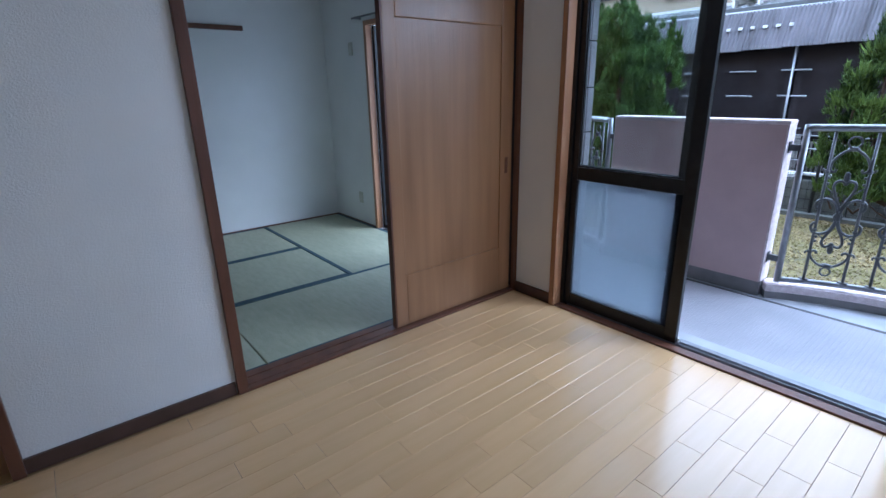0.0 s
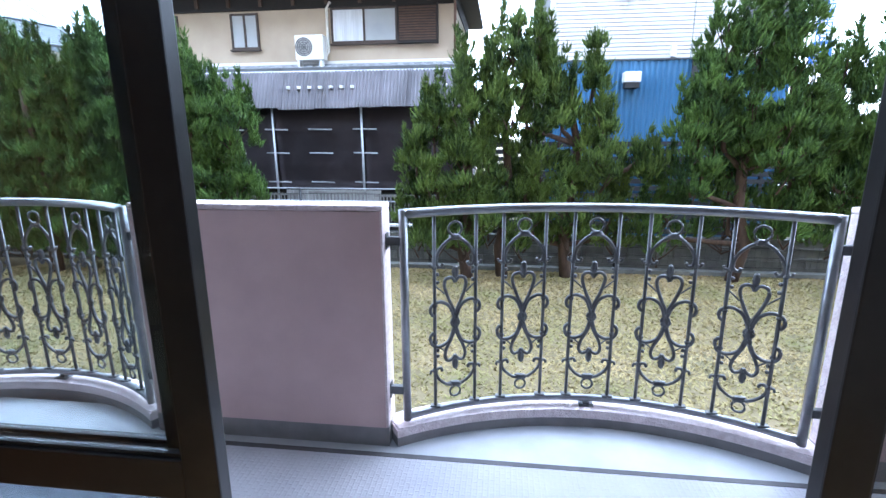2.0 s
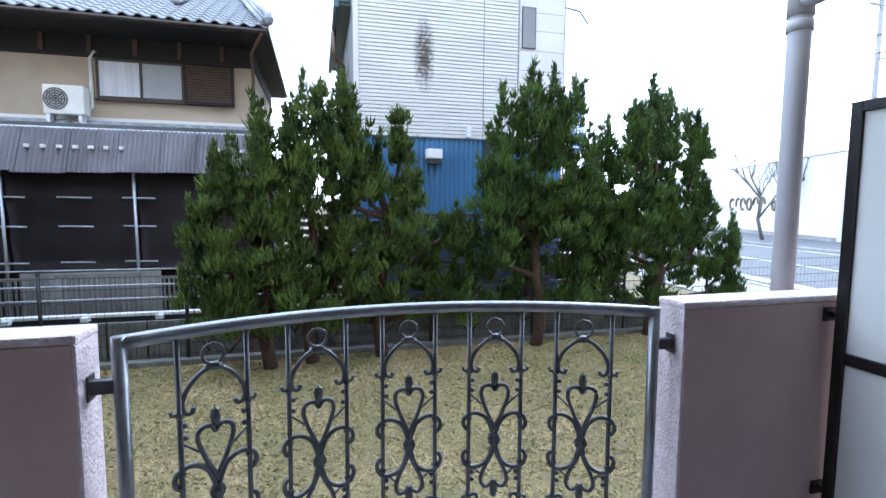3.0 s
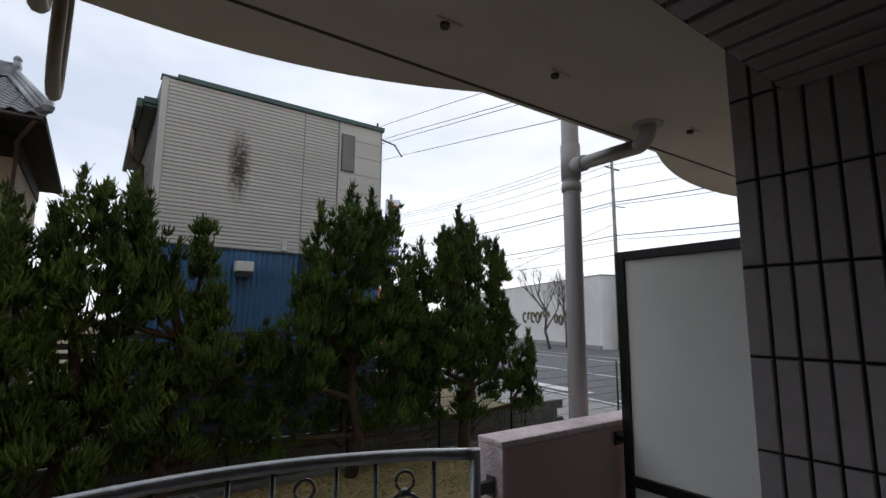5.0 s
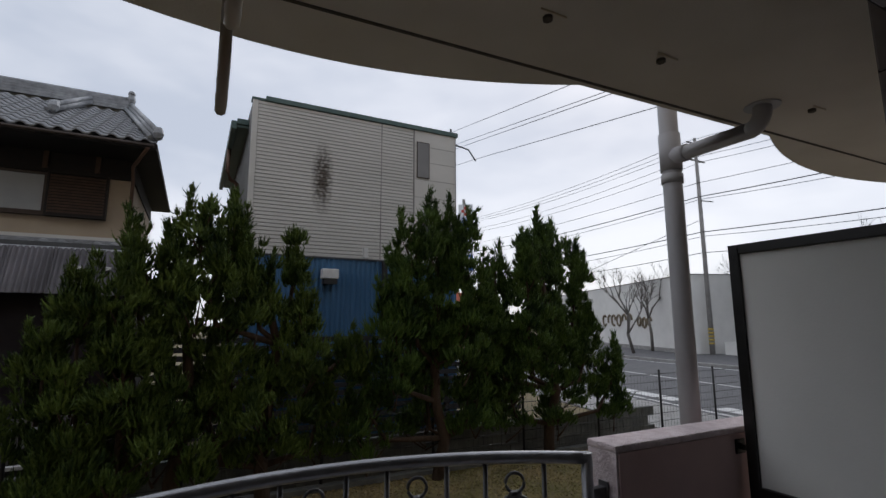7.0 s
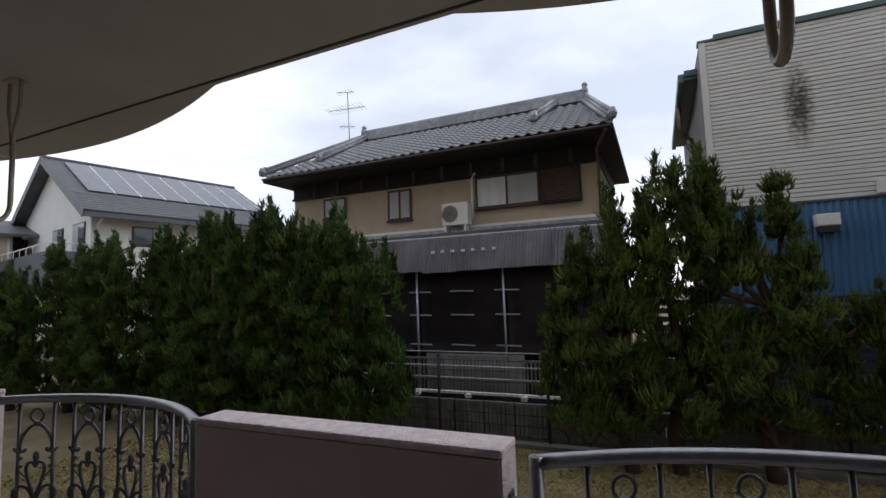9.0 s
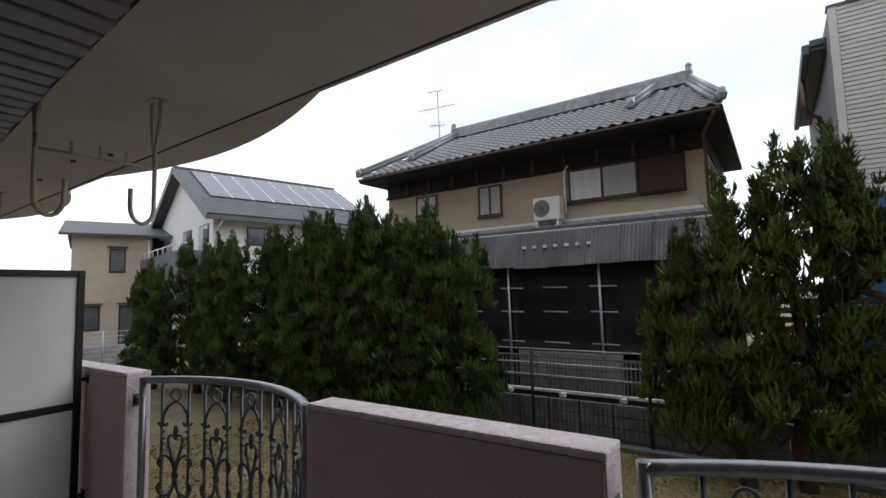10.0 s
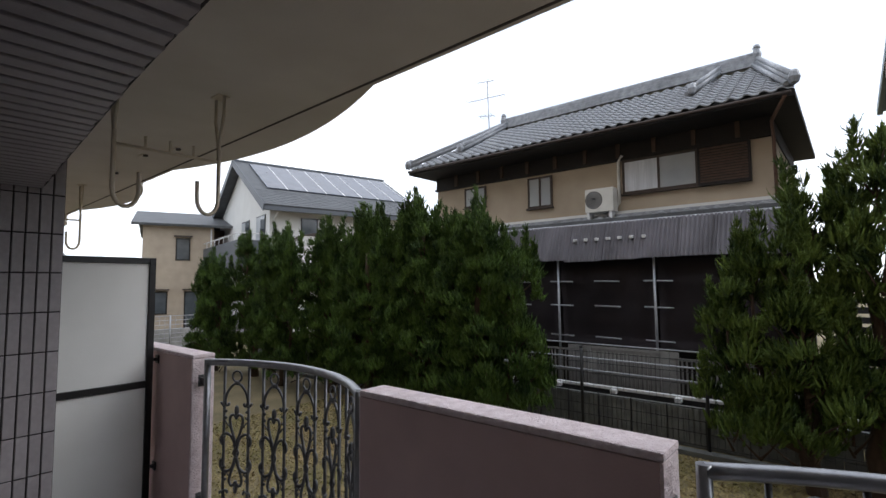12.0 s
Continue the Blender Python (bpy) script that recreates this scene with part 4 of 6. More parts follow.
for i, y in enumerate(FENCE_Y[:-1]):
    bm = bmesh.new()
    for z in np.linspace(GZ + 0.14, 0.36, 8):
        add_tube(bm, [(10.7, y, z), (10.7, y + 1.93, z)], 0.0055, 4)
    for k in range(1, 19):
        add_tube(bm, [(10.7, y + k * 1.93 / 19, GZ + 0.12), (10.7, y + k * 1.93 / 19, 0.37)], 0.0025, 3)
    part("mesh_panel", bm, M["fence_black"], fence)
# low block wall and racks behind the fence
block_wall = thing("block_wall", (11.0, 3, GZ), "dark weathered concrete block wall behind the fence", "wall", kind="structure")
rng_b = random.Random(3)
for r in range(3):
    for k in range(26):
        y = -9 + k * 0.405 + (0.2 if r % 2 else 0)
        part("block", box(10.95 + rng_b.uniform(-0.006, 0.006), 11.1, y, y + 0.395, GZ + 0.005 + r * 0.2, GZ + 0.195 + r * 0.2), M["block"], block_wall)
# panels use the dark block colour to carry the shade below the ledge
panel_wall = thing("panel_wall", (11.05, 6, GZ), "grooved concrete panel wall behind the fence, ledge shade in its dark grey", "wall", kind="structure")
for k in range(26):
    y = 1.6 + k * 0.56
    part("panel", merged(box(11.02, 11.1, y, y + 0.55, GZ, GZ + 0.60), *[box(11.0, 11.0195, y + 0.01 + q * 0.0775, y + 0.075 + q * 0.0775, GZ + 0.01, GZ + 0.58) for q in range(7)]), M["block"], panel_wall)
    part("panel_post", box(10.985, 11.0195, y + 0.5505, y + 0.5595, GZ, GZ + 0.62), M["dark_slat"], panel_wall)
ledge = thing("pipe_ledge", (11.35, 4.5, GZ), "white capped horizontal beam on dark brackets", "beam")
part("cap", box(11.28, 11.42, 0.8, 12.5, -0.36, -0.31, 0.008), M["white_metal"], ledge)
part("beam", box(11.30, 11.41, 0.8, 12.5, -0.52, -0.3605), M["dark_slat"], ledge)
for y in np.arange(1.0, 12.5, 1.05):
    part("bracket", box(11.16, 11.2795, y, y + 0.10, -0.40, -0.33, 0.006), M["white_metal"], ledge)
for y in np.arange(1.2, 12.5, 1.8):
    part("leg", box(11.32, 11.40, y, y + 0.08, GZ, -0.5205), M["dark_slat"], ledge)
racks = [(11.75, 4.9, 5.8, 0.02), (11.7, 3.55, 4.8, 0.06), (11.75, 1.7, 3.4, 0.0), (11.8, 6.0, 7.4, -0.05)]
for x, ya, yb, dz in racks:
    rk = thing("lattice_rack", (x, (ya + yb) / 2, GZ), "weathered grey slatted lattice rack leaning at the house", "rack", "racks behind the fence")
    for k in range(int((yb - ya) / 0.075)):
        part("slat", box(x, x + 0.02, ya + k * 0.075, ya + k * 0.075 + 0.028, GZ, 0.22 + dz), M["old_lattice"], rk)
    for z in (-0.2, 0.18 + dz):
        part("cross_bar", box(x - 0.012, x - 0.0005, ya, yb, z, z + 0.05), M["old_lattice"], rk)
shed_panel = thing("pale_panel", (11.91, 4.3, GZ), "pale grey ribbed panel standing behind the racks", "panel")
for k in range(13):
    part("board", box(11.9, 11.92, 3.3 + k * 0.16, 3.3 + k * 0.16 + 0.152, GZ, 0.30), M["concrete"], shed_panel)


# ---- junipers ----
def leaf_cloud(pads, rng, lean=(0.0, 0.0)):
    """Pads of upswept plumes: each is a curved finger of scale leaves, furred with short blades."""
    base, way, length, thick = [], [], [], []
    for (cx, cy, cz, r, tall, n) in pads:
        d = rng.standard_normal((n, 3))
        d /= np.linalg.norm(d, axis=1)[:, None]
        d[:, 2] = np.where(d[:, 2] < -0.35, -d[:, 2] * 0.6, d[:, 2])
        q = r * (0.25 + 0.50 * rng.random(n) ** 0.7)
        base.append(np.array([cx, cy, cz]) + d * q[:, None] * np.array([1.0, 1.0, 0.85 * tall]))
        swirl = rng.normal() * 0.35
        w = d * 0.70 + np.array([lean[0] + swirl * 0.4, lean[1] + swirl, 0.70]) + 0.16 * rng.standard_normal((n, 3))
        way.append(w / np.linalg.norm(w, axis=1)[:, None])
        length.append((0.09 + 0.14 * rng.random(n) ** 1.6) * (0.75 + 1.2 * r))
        thick.append((0.010 + 0.009 * rng.random(n)) * (0.8 + 1.0 * r))
    base, way, length, thick = np.concatenate(base), np.concatenate(way), np.concatenate(length), np.concatenate(thick)
    n, nb = len(base), 6
    side = np.cross(way, rng.standard_normal((n, 3)))
    side /= np.linalg.norm(side, axis=1)[:, None]
    other = np.cross(way, side)
    bend = way * 0.55 + np.array([0, 0, 0.75])
    bend /= np.linalg.norm(bend, axis=1)[:, None]
    curl = side * (0.25 * rng.standard_normal(n))[:, None]

    def along(f):
        """Point of the finger's curved axis at the fraction f."""
        f = f[:, None]
        return base + length[:, None] * (way * f * (1 - 0.5 * f) + bend * 0.5 * f * f + curl * f * (1 - f))

    verts, faces = [], []
    core = np.zeros((n, 8, 3))
    for lev, (f, w) in enumerate(((0.28, 1.0), (0.68, 0.75))):
        c = along(np.full(n, f))
        for k in range(3):
            a_ = 2 * math.pi * k / 3 + lev * 0.6
            core[:, lev * 3 + k] = c + (side * math.cos(a_) + other * math.sin(a_)) * (thick * w * (0.8 + 0.4 * rng.random(n)))[:, None]
    core[:, 6], core[:, 7] = base, along(np.full(n, 1.0))
    i = np.arange(n)[:, None] * 8
    quads = []
    for k in range(3):
        a, b = k, (k + 1) % 3
        quads += [(6, b, a), (a, b, 3 + b), (a, 3 + b, 3 + a), (3 + a, 3 + b, 7)]
    faces.append(np.concatenate([i + np.array([q]) for q in quads]))
    verts.append(core.reshape(-1, 3))
    off = n * 8
    for k in range(nb):
        f = (k + 0.9 * rng.random(n)) / nb
        c = along(f)
        a_ = k * 2.4 + rng.random(n) * 1.2
        o = side * np.cos(a_)[:, None] + other * np.sin(a_)[:, None]
        d = way * (1 - 0.5 * f)[:, None] + bend * f[:, None] + o * 0.75
        d /= np.linalg.norm(d, axis=1)[:, None]
        ln = (0.034 + 0.034 * rng.random(n)) * (1.1 - 0.3 * f)
        w = (0.0055 + 0.0035 * rng.random(n))[:, None]
        s_ = np.cross(d, o)
        s_ /= np.linalg.norm(s_, axis=1)[:, None] + 1e-6
        p = c + o * (thick * (1.0 - 0.7 * f))[:, None] * 0.7
        q = np.stack([p - s_ * w, p + s_ * w, p + d * ln[:, None]], 1)
        i = np.arange(n)[:, None] * 3 + off
        faces.append(i + np.array([[0, 1, 2]]))
        verts.append(q.reshape(-1, 3))
        off += n * 3
    me = bpy.data.meshes.new("crown")
    me.from_pydata(np.concatenate(verts).tolist(), [], np.concatenate(faces).tolist())
    return me


def juniper(x, y, top, seed, leaders, material="juniper", density=1.0, lean=(0.0, 0.0)):
    """Juniper: bare lower trunk, a few leaders, and separate pads of upswept sprays with gaps between.
    leaders: sideways offset, lowest and highest pad, reach."""
    rng = np.random.default_rng(seed)
    t = thing("juniper_tree", (x, y, GZ), "dark green juniper tree with upswept flame-shaped sprays", "tree", "garden junipers")
    wood = bmesh.new()
    pts = [Vector((x, y, GZ - 0.05))]
    for k in range(1, 7):
        pts.append(Vector((x + rng.normal() * 0.05, y + rng.normal() * 0.06, GZ + k * (top - GZ) * 0.13)))
    add_tube(wood, pts, 0.11, 9, r_end=0.04)
    pads = []
    for (oy, zlo, zhi, reach) in leaders:
        start = min(pts, key=lambda q: abs(q.z - max(zlo - 0.35, GZ + 0.35)))
        ax = rng.normal() * 0.18
        axis = [start, Vector((x + ax * 0.6, y + oy * 0.75, (start.z + zlo) / 2 + 0.1)), Vector((x + ax, y + oy, zlo + (zhi - zlo) * 0.5)), Vector((x + ax, y + oy * 1.03, zhi - 0.2))]
        add_tube(wood, axis, 0.05, 7, r_end=0.012)
        z = zlo
        while z < zhi - 0.1:
            f = (z - zlo) / max(zhi - zlo, 0.1)
            rr = reach * (0.55 + 0.45 * math.sin(math.pi * min(0.25 + f * 0.75, 1))) * (1.0 - 0.28 * f)
            m = max(int(round((1.6 + 5.2 * rr) * density)), 1)
            for j in range(m):
                a = 2 * math.pi * (j + 0.8 * rng.random()) / m + z * 5
                q = rr * (0.35 + 0.70 * rng.random())
                r = (0.14 + 0.14 * rng.random()) * (1.05 - 0.30 * f)
                c = (x + ax + q * math.cos(a) * 0.8, y + oy + q * math.sin(a), z + rng.normal() * 0.08)
                pads.append((*c, r, 0.9 + 0.5 * rng.random(), int(66 * (r / 0.2) ** 1.8)))
                if f > 0.45 and rng.random() < 0.5 or rng.random() < 0.12:
                    tilt = rng.normal() * 0.14
                    for e in range(6):
                        pads.append((c[0] + rng.normal() * 0.012, c[1] + tilt * e * 0.085, c[2] + r * 0.55 + e * 0.085, 0.085 - 0.013 * e, 1.6, 20 - 2 * e))
                if rng.random() < 0.55:
                    add_tube(wood, [(x + ax, y + oy, c[2] - 0.30), ((x + ax + c[0]) / 2, (y + oy + c[1]) / 2, c[2] - 0.17), c], 0.018, 5, r_end=0.006)
            z += 0.26
        for q in range(4):
            h = 0.10 + 0.16 * q
            pads.append((x + ax + rng.normal() * 0.03, y + oy + rng.normal() * 0.04, zhi - 0.55 + h, 0.105 - 0.02 * q, 1.5, 34 - 6 * q))
        for q in range(2):
            u, v = rng.normal() * 0.16, rng.normal() * 0.2
            for e in range(3):
                pads.append((x + ax + u, y + oy + v, zhi - 0.75 + e * 0.13, 0.085 - 0.017 * e, 1.5, 20))
    part("trunk", wood, M["bark"], t, "brown fissured trunk and limbs")
    me = leaf_cloud([(a - x, b - y, c - GZ, r, h, n) for a, b, c, r, h, n in pads], rng, lean)
    me.materials.append(M[material])
    crown = new("crown", me)
    crown.parent = t
    crown["kind"] = "stuff"
    return t


juniper(10.1, 1.35, 2.6, 11, [(0.88, -0.35, 1.55, 0.30), (0.55, -0.35, 2.05, 0.40), (0.05, -0.45, 2.15, 0.46), (-0.35, -0.1, 1.8, 0.40)], "juniper_olive", 1.05)
juniper(10.25, 0.75, 3.0, 19, [(0.62, 2.0, 2.85, 0.22), (0.25, 1.7, 2.5, 0.16)], "juniper_olive", 0.8)
juniper(10.3, -0.35, 3.3, 12, [(1.0, 1.6, 3.0, 0.32), (0.62, 0.3, 3.05, 0.40), (0.25, 1.5, 2.6, 0.36), (-0.31, 1.8, 2.85, 0.10), (-0.45, 0.8, 1.85, 0.42), (-1.2, 0.8, 1.4, 0.26), (0.0, -0.3, 1.1, 0.55), (-0.8, -0.45, 0.75, 0.42), (0.75, -0.45, 0.9, 0.5)], "juniper_olive")
juniper(10.3, -3.05, 3.7, 13, [(0.50, 1.3, 3.2, 0.38), (0.0, 1.0, 3.3, 0.46), (-0.38, 0.9, 3.1, 0.44), (0.85, 0.5, 2.3, 0.36), (-0.75, -0.1, 1.95, 0.44), (0.05, -0.3, 1.6, 0.58), (-1.15, -0.2, 1.55, 0.40), (1.15, -0.45, 0.7, 0.42)])
juniper(10.4, -5.45, 3.8, 14, [(0.0, 0.9, 3.4, 0.56), (-0.55, 0.7, 3.15, 0.50), (0.55, 0.6, 3.1, 0.48), (-1.08, 1.3, 3.15, 0.30), (1.0, 0.9, 2.8, 0.38), (1.42, 0.6, 2.1, 0.30), (-1.2, 0.3, 1.7, 0.42), (0.9, -0.25, 1.3, 0.44), (-0.2, -0.3, 1.5, 0.56), (-1.75, -0.3, 0.85, 0.40)], density=0.95)
HEDGE = [(9.75, 5.95, 2.85), (9.95, 7.4, 3.25), (9.7, 8.9, 3.1), (9.9, 10.5, 3.0), (9.6, 12.1, 2.95), (9.8, 13.8, 3.0), (9.5, 15.6, 2.5)]
for i, (hx, hy, ht) in enumerate(HEDGE):
    juniper(hx, hy, ht, 30 + i, [(0.0, -0.45, ht - 0.3, 0.78), (0.55, -0.6, ht - 0.5, 0.70), (-0.55, -0.6, ht - 0.55, 0.70), (0.25, 0.5, ht - 0.1, 0.58)], density=1.15 if hy < 12 else 0.8, lean=(-0.15, 0.25))


# ---- the old tiled-roof house behind the garden ----
house = thing("old_house", (15.0, 6.5, GZ), "old two-storey plaster house with a silver tiled roof and netted lean-to", "house")
# ground floor shade is put into the wall's near-black colour
part("lower_wall", box(12.9, 19.5, 1.75, 13.5, GZ, 2.6), M["eave_dark"], house, "ground floor, its shade put into a near-black colour")
part("upper_wall", box(14.65, 19.5, 2.05, 11.2, 2.4, 4.62), M["beige_wall"], house, "beige plaster upper wall")
# timber band, its colour darkened further for the shade below the eaves
part("upper_band", merged(box(14.58, 14.66, 2.0, 11.25, 4.53, 4.60), box(14.63, 19.5, 2.02, 11.23, 4.60, 5.42)), M["eave_dark"], house, "dark timber band under the eaves with their shade in its colour")
part("wall_base_trim", box(14.60, 14.649, 2.02, 11.2, 3.20, 3.28), M["white_render"], house, "pale plaster string course")
for y in np.arange(2.6, 11.2, 0.86):
    part("eave_bracket", box(14.57, 14.629, y, y + 0.085, 4.605, 5.30), M["eave_brown"], house, "brown eave post")
# main roof: eaves at x 13.75, ridge over x 16.6
EX, EZ, RX, RZ, RY0, RY1 = 13.6, 5.18, 16.7, 6.90, 1.55, 11.5
HY0, HY1 = 2.45, 9.9      # ridge ends
deck = bmesh.new()
low = [deck.verts.new(p) for p in ((EX, RY0, EZ - 0.10), (2 * RX - EX, RY0, EZ - 0.10), (2 * RX - EX, RY1, EZ - 0.10), (EX, RY1, EZ - 0.10))]
under = [deck.verts.new((v.co.x, v.co.y, v.co.z - 0.12)) for v in low]
r0, r1 = deck.verts.new((RX, HY0, RZ - 0.10)), deck.verts.new((RX, HY1, RZ - 0.10))
deck.faces.new((low[0], r0, r1, low[3]))
deck.faces.new((low[2], r1, r0, low[1]))
deck.faces.new((low[1], r0, low[0]))
deck.faces.new((low[3], r1, low[2]))
for i in range(4):
    deck.faces.new((low[i], low[(i + 1) % 4], under[(i + 1) % 4], under[i]))
deck.faces.new(under[::-1])
bmesh.ops.recalc_face_normals(deck, faces=deck.faces[:])
# deck wears the same darkened wood, for the shade beneath the overhang
roof = part("roof", deck, M["eave_dark"], house, "timber roof deck with eave shade in its dark colour")


def pantile_mesh(w, l):
    """One curved roof tile, w across the slope and l down it."""
    bm = bmesh.new()
    prof = [(-0.5, 0.0), (-0.38, -0.006), (-0.22, -0.012), (-0.05, -0.004), (0.08, 0.022), (0.22, 0.042), (0.36, 0.040), (0.5, 0.012)]
    top = [[bm.verts.new((s, u * w, z + (0.024 if s == 0 else 0.0))) for u, z in prof] for s in (0.0, l)]
    low = [bm.verts.new((0.0, u * w, z)) for u, z in prof]
    for i in range(len(prof) - 1):
        bm.faces.new((top[0][i], top[0][i + 1], top[1][i + 1], top[1][i])).smooth = True
        bm.faces.new((low[i], low[i + 1], top[0][i + 1], top[0][i]))
    return bm


TW, TL = 0.275, 0.255
slope = math.atan2(RZ - EZ, RX - EX)
rows_n = int(math.hypot(RX - EX, RZ - EZ) / TL)
tile_me = mesh_of("roof_tile", pantile_mesh(TW, TL * 1.12), M["rooftile"])
tile_turn = Matrix.Rotation(-slope, 4, 'Y')
rest = bmesh.new()
picked = 0
for r in range(rows_n):
    for k in range(int((RY1 - RY0) / TW)):
        y = RY0 + (k + 0.5) * TW
        f = r / rows_n
        if y < RY0 + (HY0 - RY0) * f + 0.05 or y > RY1 - (RY1 - HY1) * f - 0.05:
            continue
        m = Matrix.Translation((EX - 0.04 + r * TL * math.cos(slope), y, EZ - 0.085 + r * TL * math.sin(slope))) @ tile_turn
        if y < 8.2 and r < 12 and picked < 290:
            ob = new("roof_tile", tile_me)
            ob.parent = roof
            ob.matrix_basis = Matrix.Translation(-house.location) @ m
            picked += 1
        else:
            bm = pantile_mesh(TW, TL * 1.12)
            bm.transform(m)
            tmp = bpy.data.meshes.new("t")
            bm.to_mesh(tmp)
            bm.free()
            rest.from_mesh(tmp)
            bpy.data.meshes.remove(tmp)
tagged(part("roof_tiles_far", rest, M["rooftile"], house, "silver-grey roof tiles"), kind="stuff")
ridge = merged(*[box(RX - 0.16 + 0.02 * i, RX + 0.16 - 0.02 * i, HY0 - 0.05, HY1 + 0.05, RZ + i * 0.075 - 0.08, RZ + i * 0.075 - 0.012, 0.01) for i in range(4)],
               tube([(RX, HY0 - 0.05, RZ + 0.24), (RX, HY1 + 0.05, RZ + 0.24)], 0.08, 10))
part("ridge", ridge, M["rooftile"], house, "stacked grey ridge tiles")
for ya, yb, f0, f1 in ((RY0, HY0, 0.0, 1.0), (3.55, 3.25, 0.42, 1.0), (RY1, HY1, 0.0, 1.0), (10.0, 9.7, 0.25, 1.0)):
    a = Vector((EX + (RX - EX) * f0, ya, EZ + (RZ - EZ) * f0 + 0.06))
    b = Vector((EX + (RX - EX) * f1, yb, EZ + (RZ - EZ) * f1 + 0.06))
    part("hip_ridge", merged(tube([a, b], 0.075, 8), tube([a + Vector((0, 0, 0.10)), b + Vector((0, 0, 0.10))], 0.055, 8), tube([a + Vector((0, 0.12, -0.03)), b + Vector((0, 0.12, -0.03))], 0.05, 8),
                             add_ball(bmesh.new(), a + Vector((-0.02, 0, 0.05)), 0.13, (0.9, 0.8, 1.1)), add_ball(bmesh.new(), a + Vector((0.10, 0, 0.17)), 0.08)), M["rooftile"], house, "raised descending ridge with an end tile")
for yy in (HY0, HY1):
    part("ridge_end", merged(add_ball(bmesh.new(), (RX, yy, RZ + 0.24), 0.17, (0.9, 0.6, 1.1)), add_ball(bmesh.new(), (RX, yy, RZ + 0.42), 0.09)), M["rooftile"], house, "ornamental ridge end tile")
part("gutter", tube([(EX - 0.07, RY0 + 0.05, EZ - 0.16), (EX - 0.07, RY1 - 0.05, EZ - 0.14)], 0.038, 8), M["brown_metal"], house, "brown eaves gutter")
part("gutter_pipe", tube([(EX - 0.05, RY0 + 0.15, EZ - 0.2), (14.3, 2.0, 4.75), (14.52, 2.0, 4.5), (14.52, 2.0, 3.2)], 0.035, 8), M["copper"], house, "brown gutter pipe")
# lower tiled skirt roof and the corrugated lean-to
skirt = bmesh.new()
for k in range(34):
    bm = pantile_mesh(0.285, 0.30)
    bm.transform(Matrix.Translation((14.02, 1.85 + k * 0.285, 3.00)) @ Matrix.Rotation(-0.30, 4, 'Y') @ Matrix.Scale(1.5, 4, (1, 0, 0)))
    tmp = bpy.data.meshes.new("t")
    bm.to_mesh(tmp)
    bm.free()
    skirt.from_mesh(tmp)
    bpy.data.meshes.remove(tmp)
part("skirt_tiles", skirt, M["rooftile"], house, "grey tiles along the lower roof")
part("skirt_deck", box(13.4, 14.7, 1.7, 11.4, 2.55, 2.97), M["slate"], house, "lower roof deck")
part("skirt_ridge", box(14.42, 14.59, 1.75, 11.3, 3.10, 3.19, 0.02), M["rooftile"], house)


def corrugated_sheet(y0, y1, xb, zb, xt, zt, pitch=0.076, depth=0.028):
    bm = bmesh.new()
    n = int((y1 - y0) / pitch * 4)
    a = []
    for i in range(n + 1):
        y = y0 + (y1 - y0) * i / n
        o = depth * math.sin(2 * math.pi * (y - y0) / pitch)
        a.append((bm.verts.new((xb - o, y, zb)), bm.verts.new((xt - o, y, zt))))
    for i in range(n):
        bm.faces.new((a[i][0], a[i][1], a[i + 1][1], a[i + 1][0])).smooth = True
    return bm


rng_c = random.Random(8)
y = 1.55
while y < 12.5:
    w = rng_c.choice((0.62, 0.78, 0.90))
    dz = rng_c.uniform(-0.03, 0.03)
    part("corrugated_sheet", corrugated_sheet(y, y + w, 12.20 + rng_c.uniform(-0.015, 0.015), 1.99 + dz, 12.52, 2.76 + dz * 0.3), M["corrugated"], house, "weathered grey corrugated sheet")
    y += w - 0.04
part("sheet_top_bar", tube([(12.55, 1.6, 2.75), (12.55, 12.4, 2.77)], 0.03, 6), M["galv"], house)
for i, (y0, y1) in enumerate(((1.6, 3.74), (3.78, 5.72), (5.76, 8.4), (8.44, 12.4))):
    bm = bmesh.new()
    ny, nz = 14, 10
    g = [[bm.verts.new((12.40 + 0.03 * math.sin(iy * 0.9 + iz * 0.5 + i) + 0.02 * math.sin(iz * 1.7), y0 + (y1 - y0) * iy / ny, 0.30 + 1.82 * iz / nz)) for iz in range(nz + 1)] for iy in range(ny + 1)]
    for iy in range(ny):
        for iz in range(nz):
            bm.faces.new((g[iy][iz], g[iy + 1][iz], g[iy + 1][iz + 1], g[iy][iz + 1])).smooth = True
    bmesh.ops.solidify(bm, geom=bm.faces[:], thickness=0.006)
    part("shade_net", bm, M["net"], house, "dark brown shade net sheet")
for y in (3.76, 5.74, 7.75, 9.8):
    part("scaffold_pole", tube([(12.30, y, GZ), (12.31, y + 0.02, 2.08)], 0.024, 8), M["galv"], house, "grey scaffold pole")
for y in (1.9, 3.76, 4.75, 5.74, 6.75, 7.75, 9.8):
    for z in (0.42, 1.05, 1.55):
        part("scaffold_rung", tube([(12.33, y - 0.30, z), (12.33, y + 0.22, z + 0.01)], 0.017, 6), M["galv"], house, "short horizontal scaffold tube")
for z, xx in ((0.30, 12.1), (0.10, 11.6), (-0.12, 11.58)):
    part("scaffold_tube", tube([(xx, 1.4, z), (xx, 8.6, z + 0.02)], 0.017, 6), M["galv"], house, "long horizontal scaffold tube")
for k in range(7):
    yy = 4.05 + k * 0.235
    part("sheet_clip", box(12.31, 12.40, yy - 0.13, yy - 0.06, 2.39, 2.45, 0.01), M["white_metal"], house, "white plastic roofing clip")
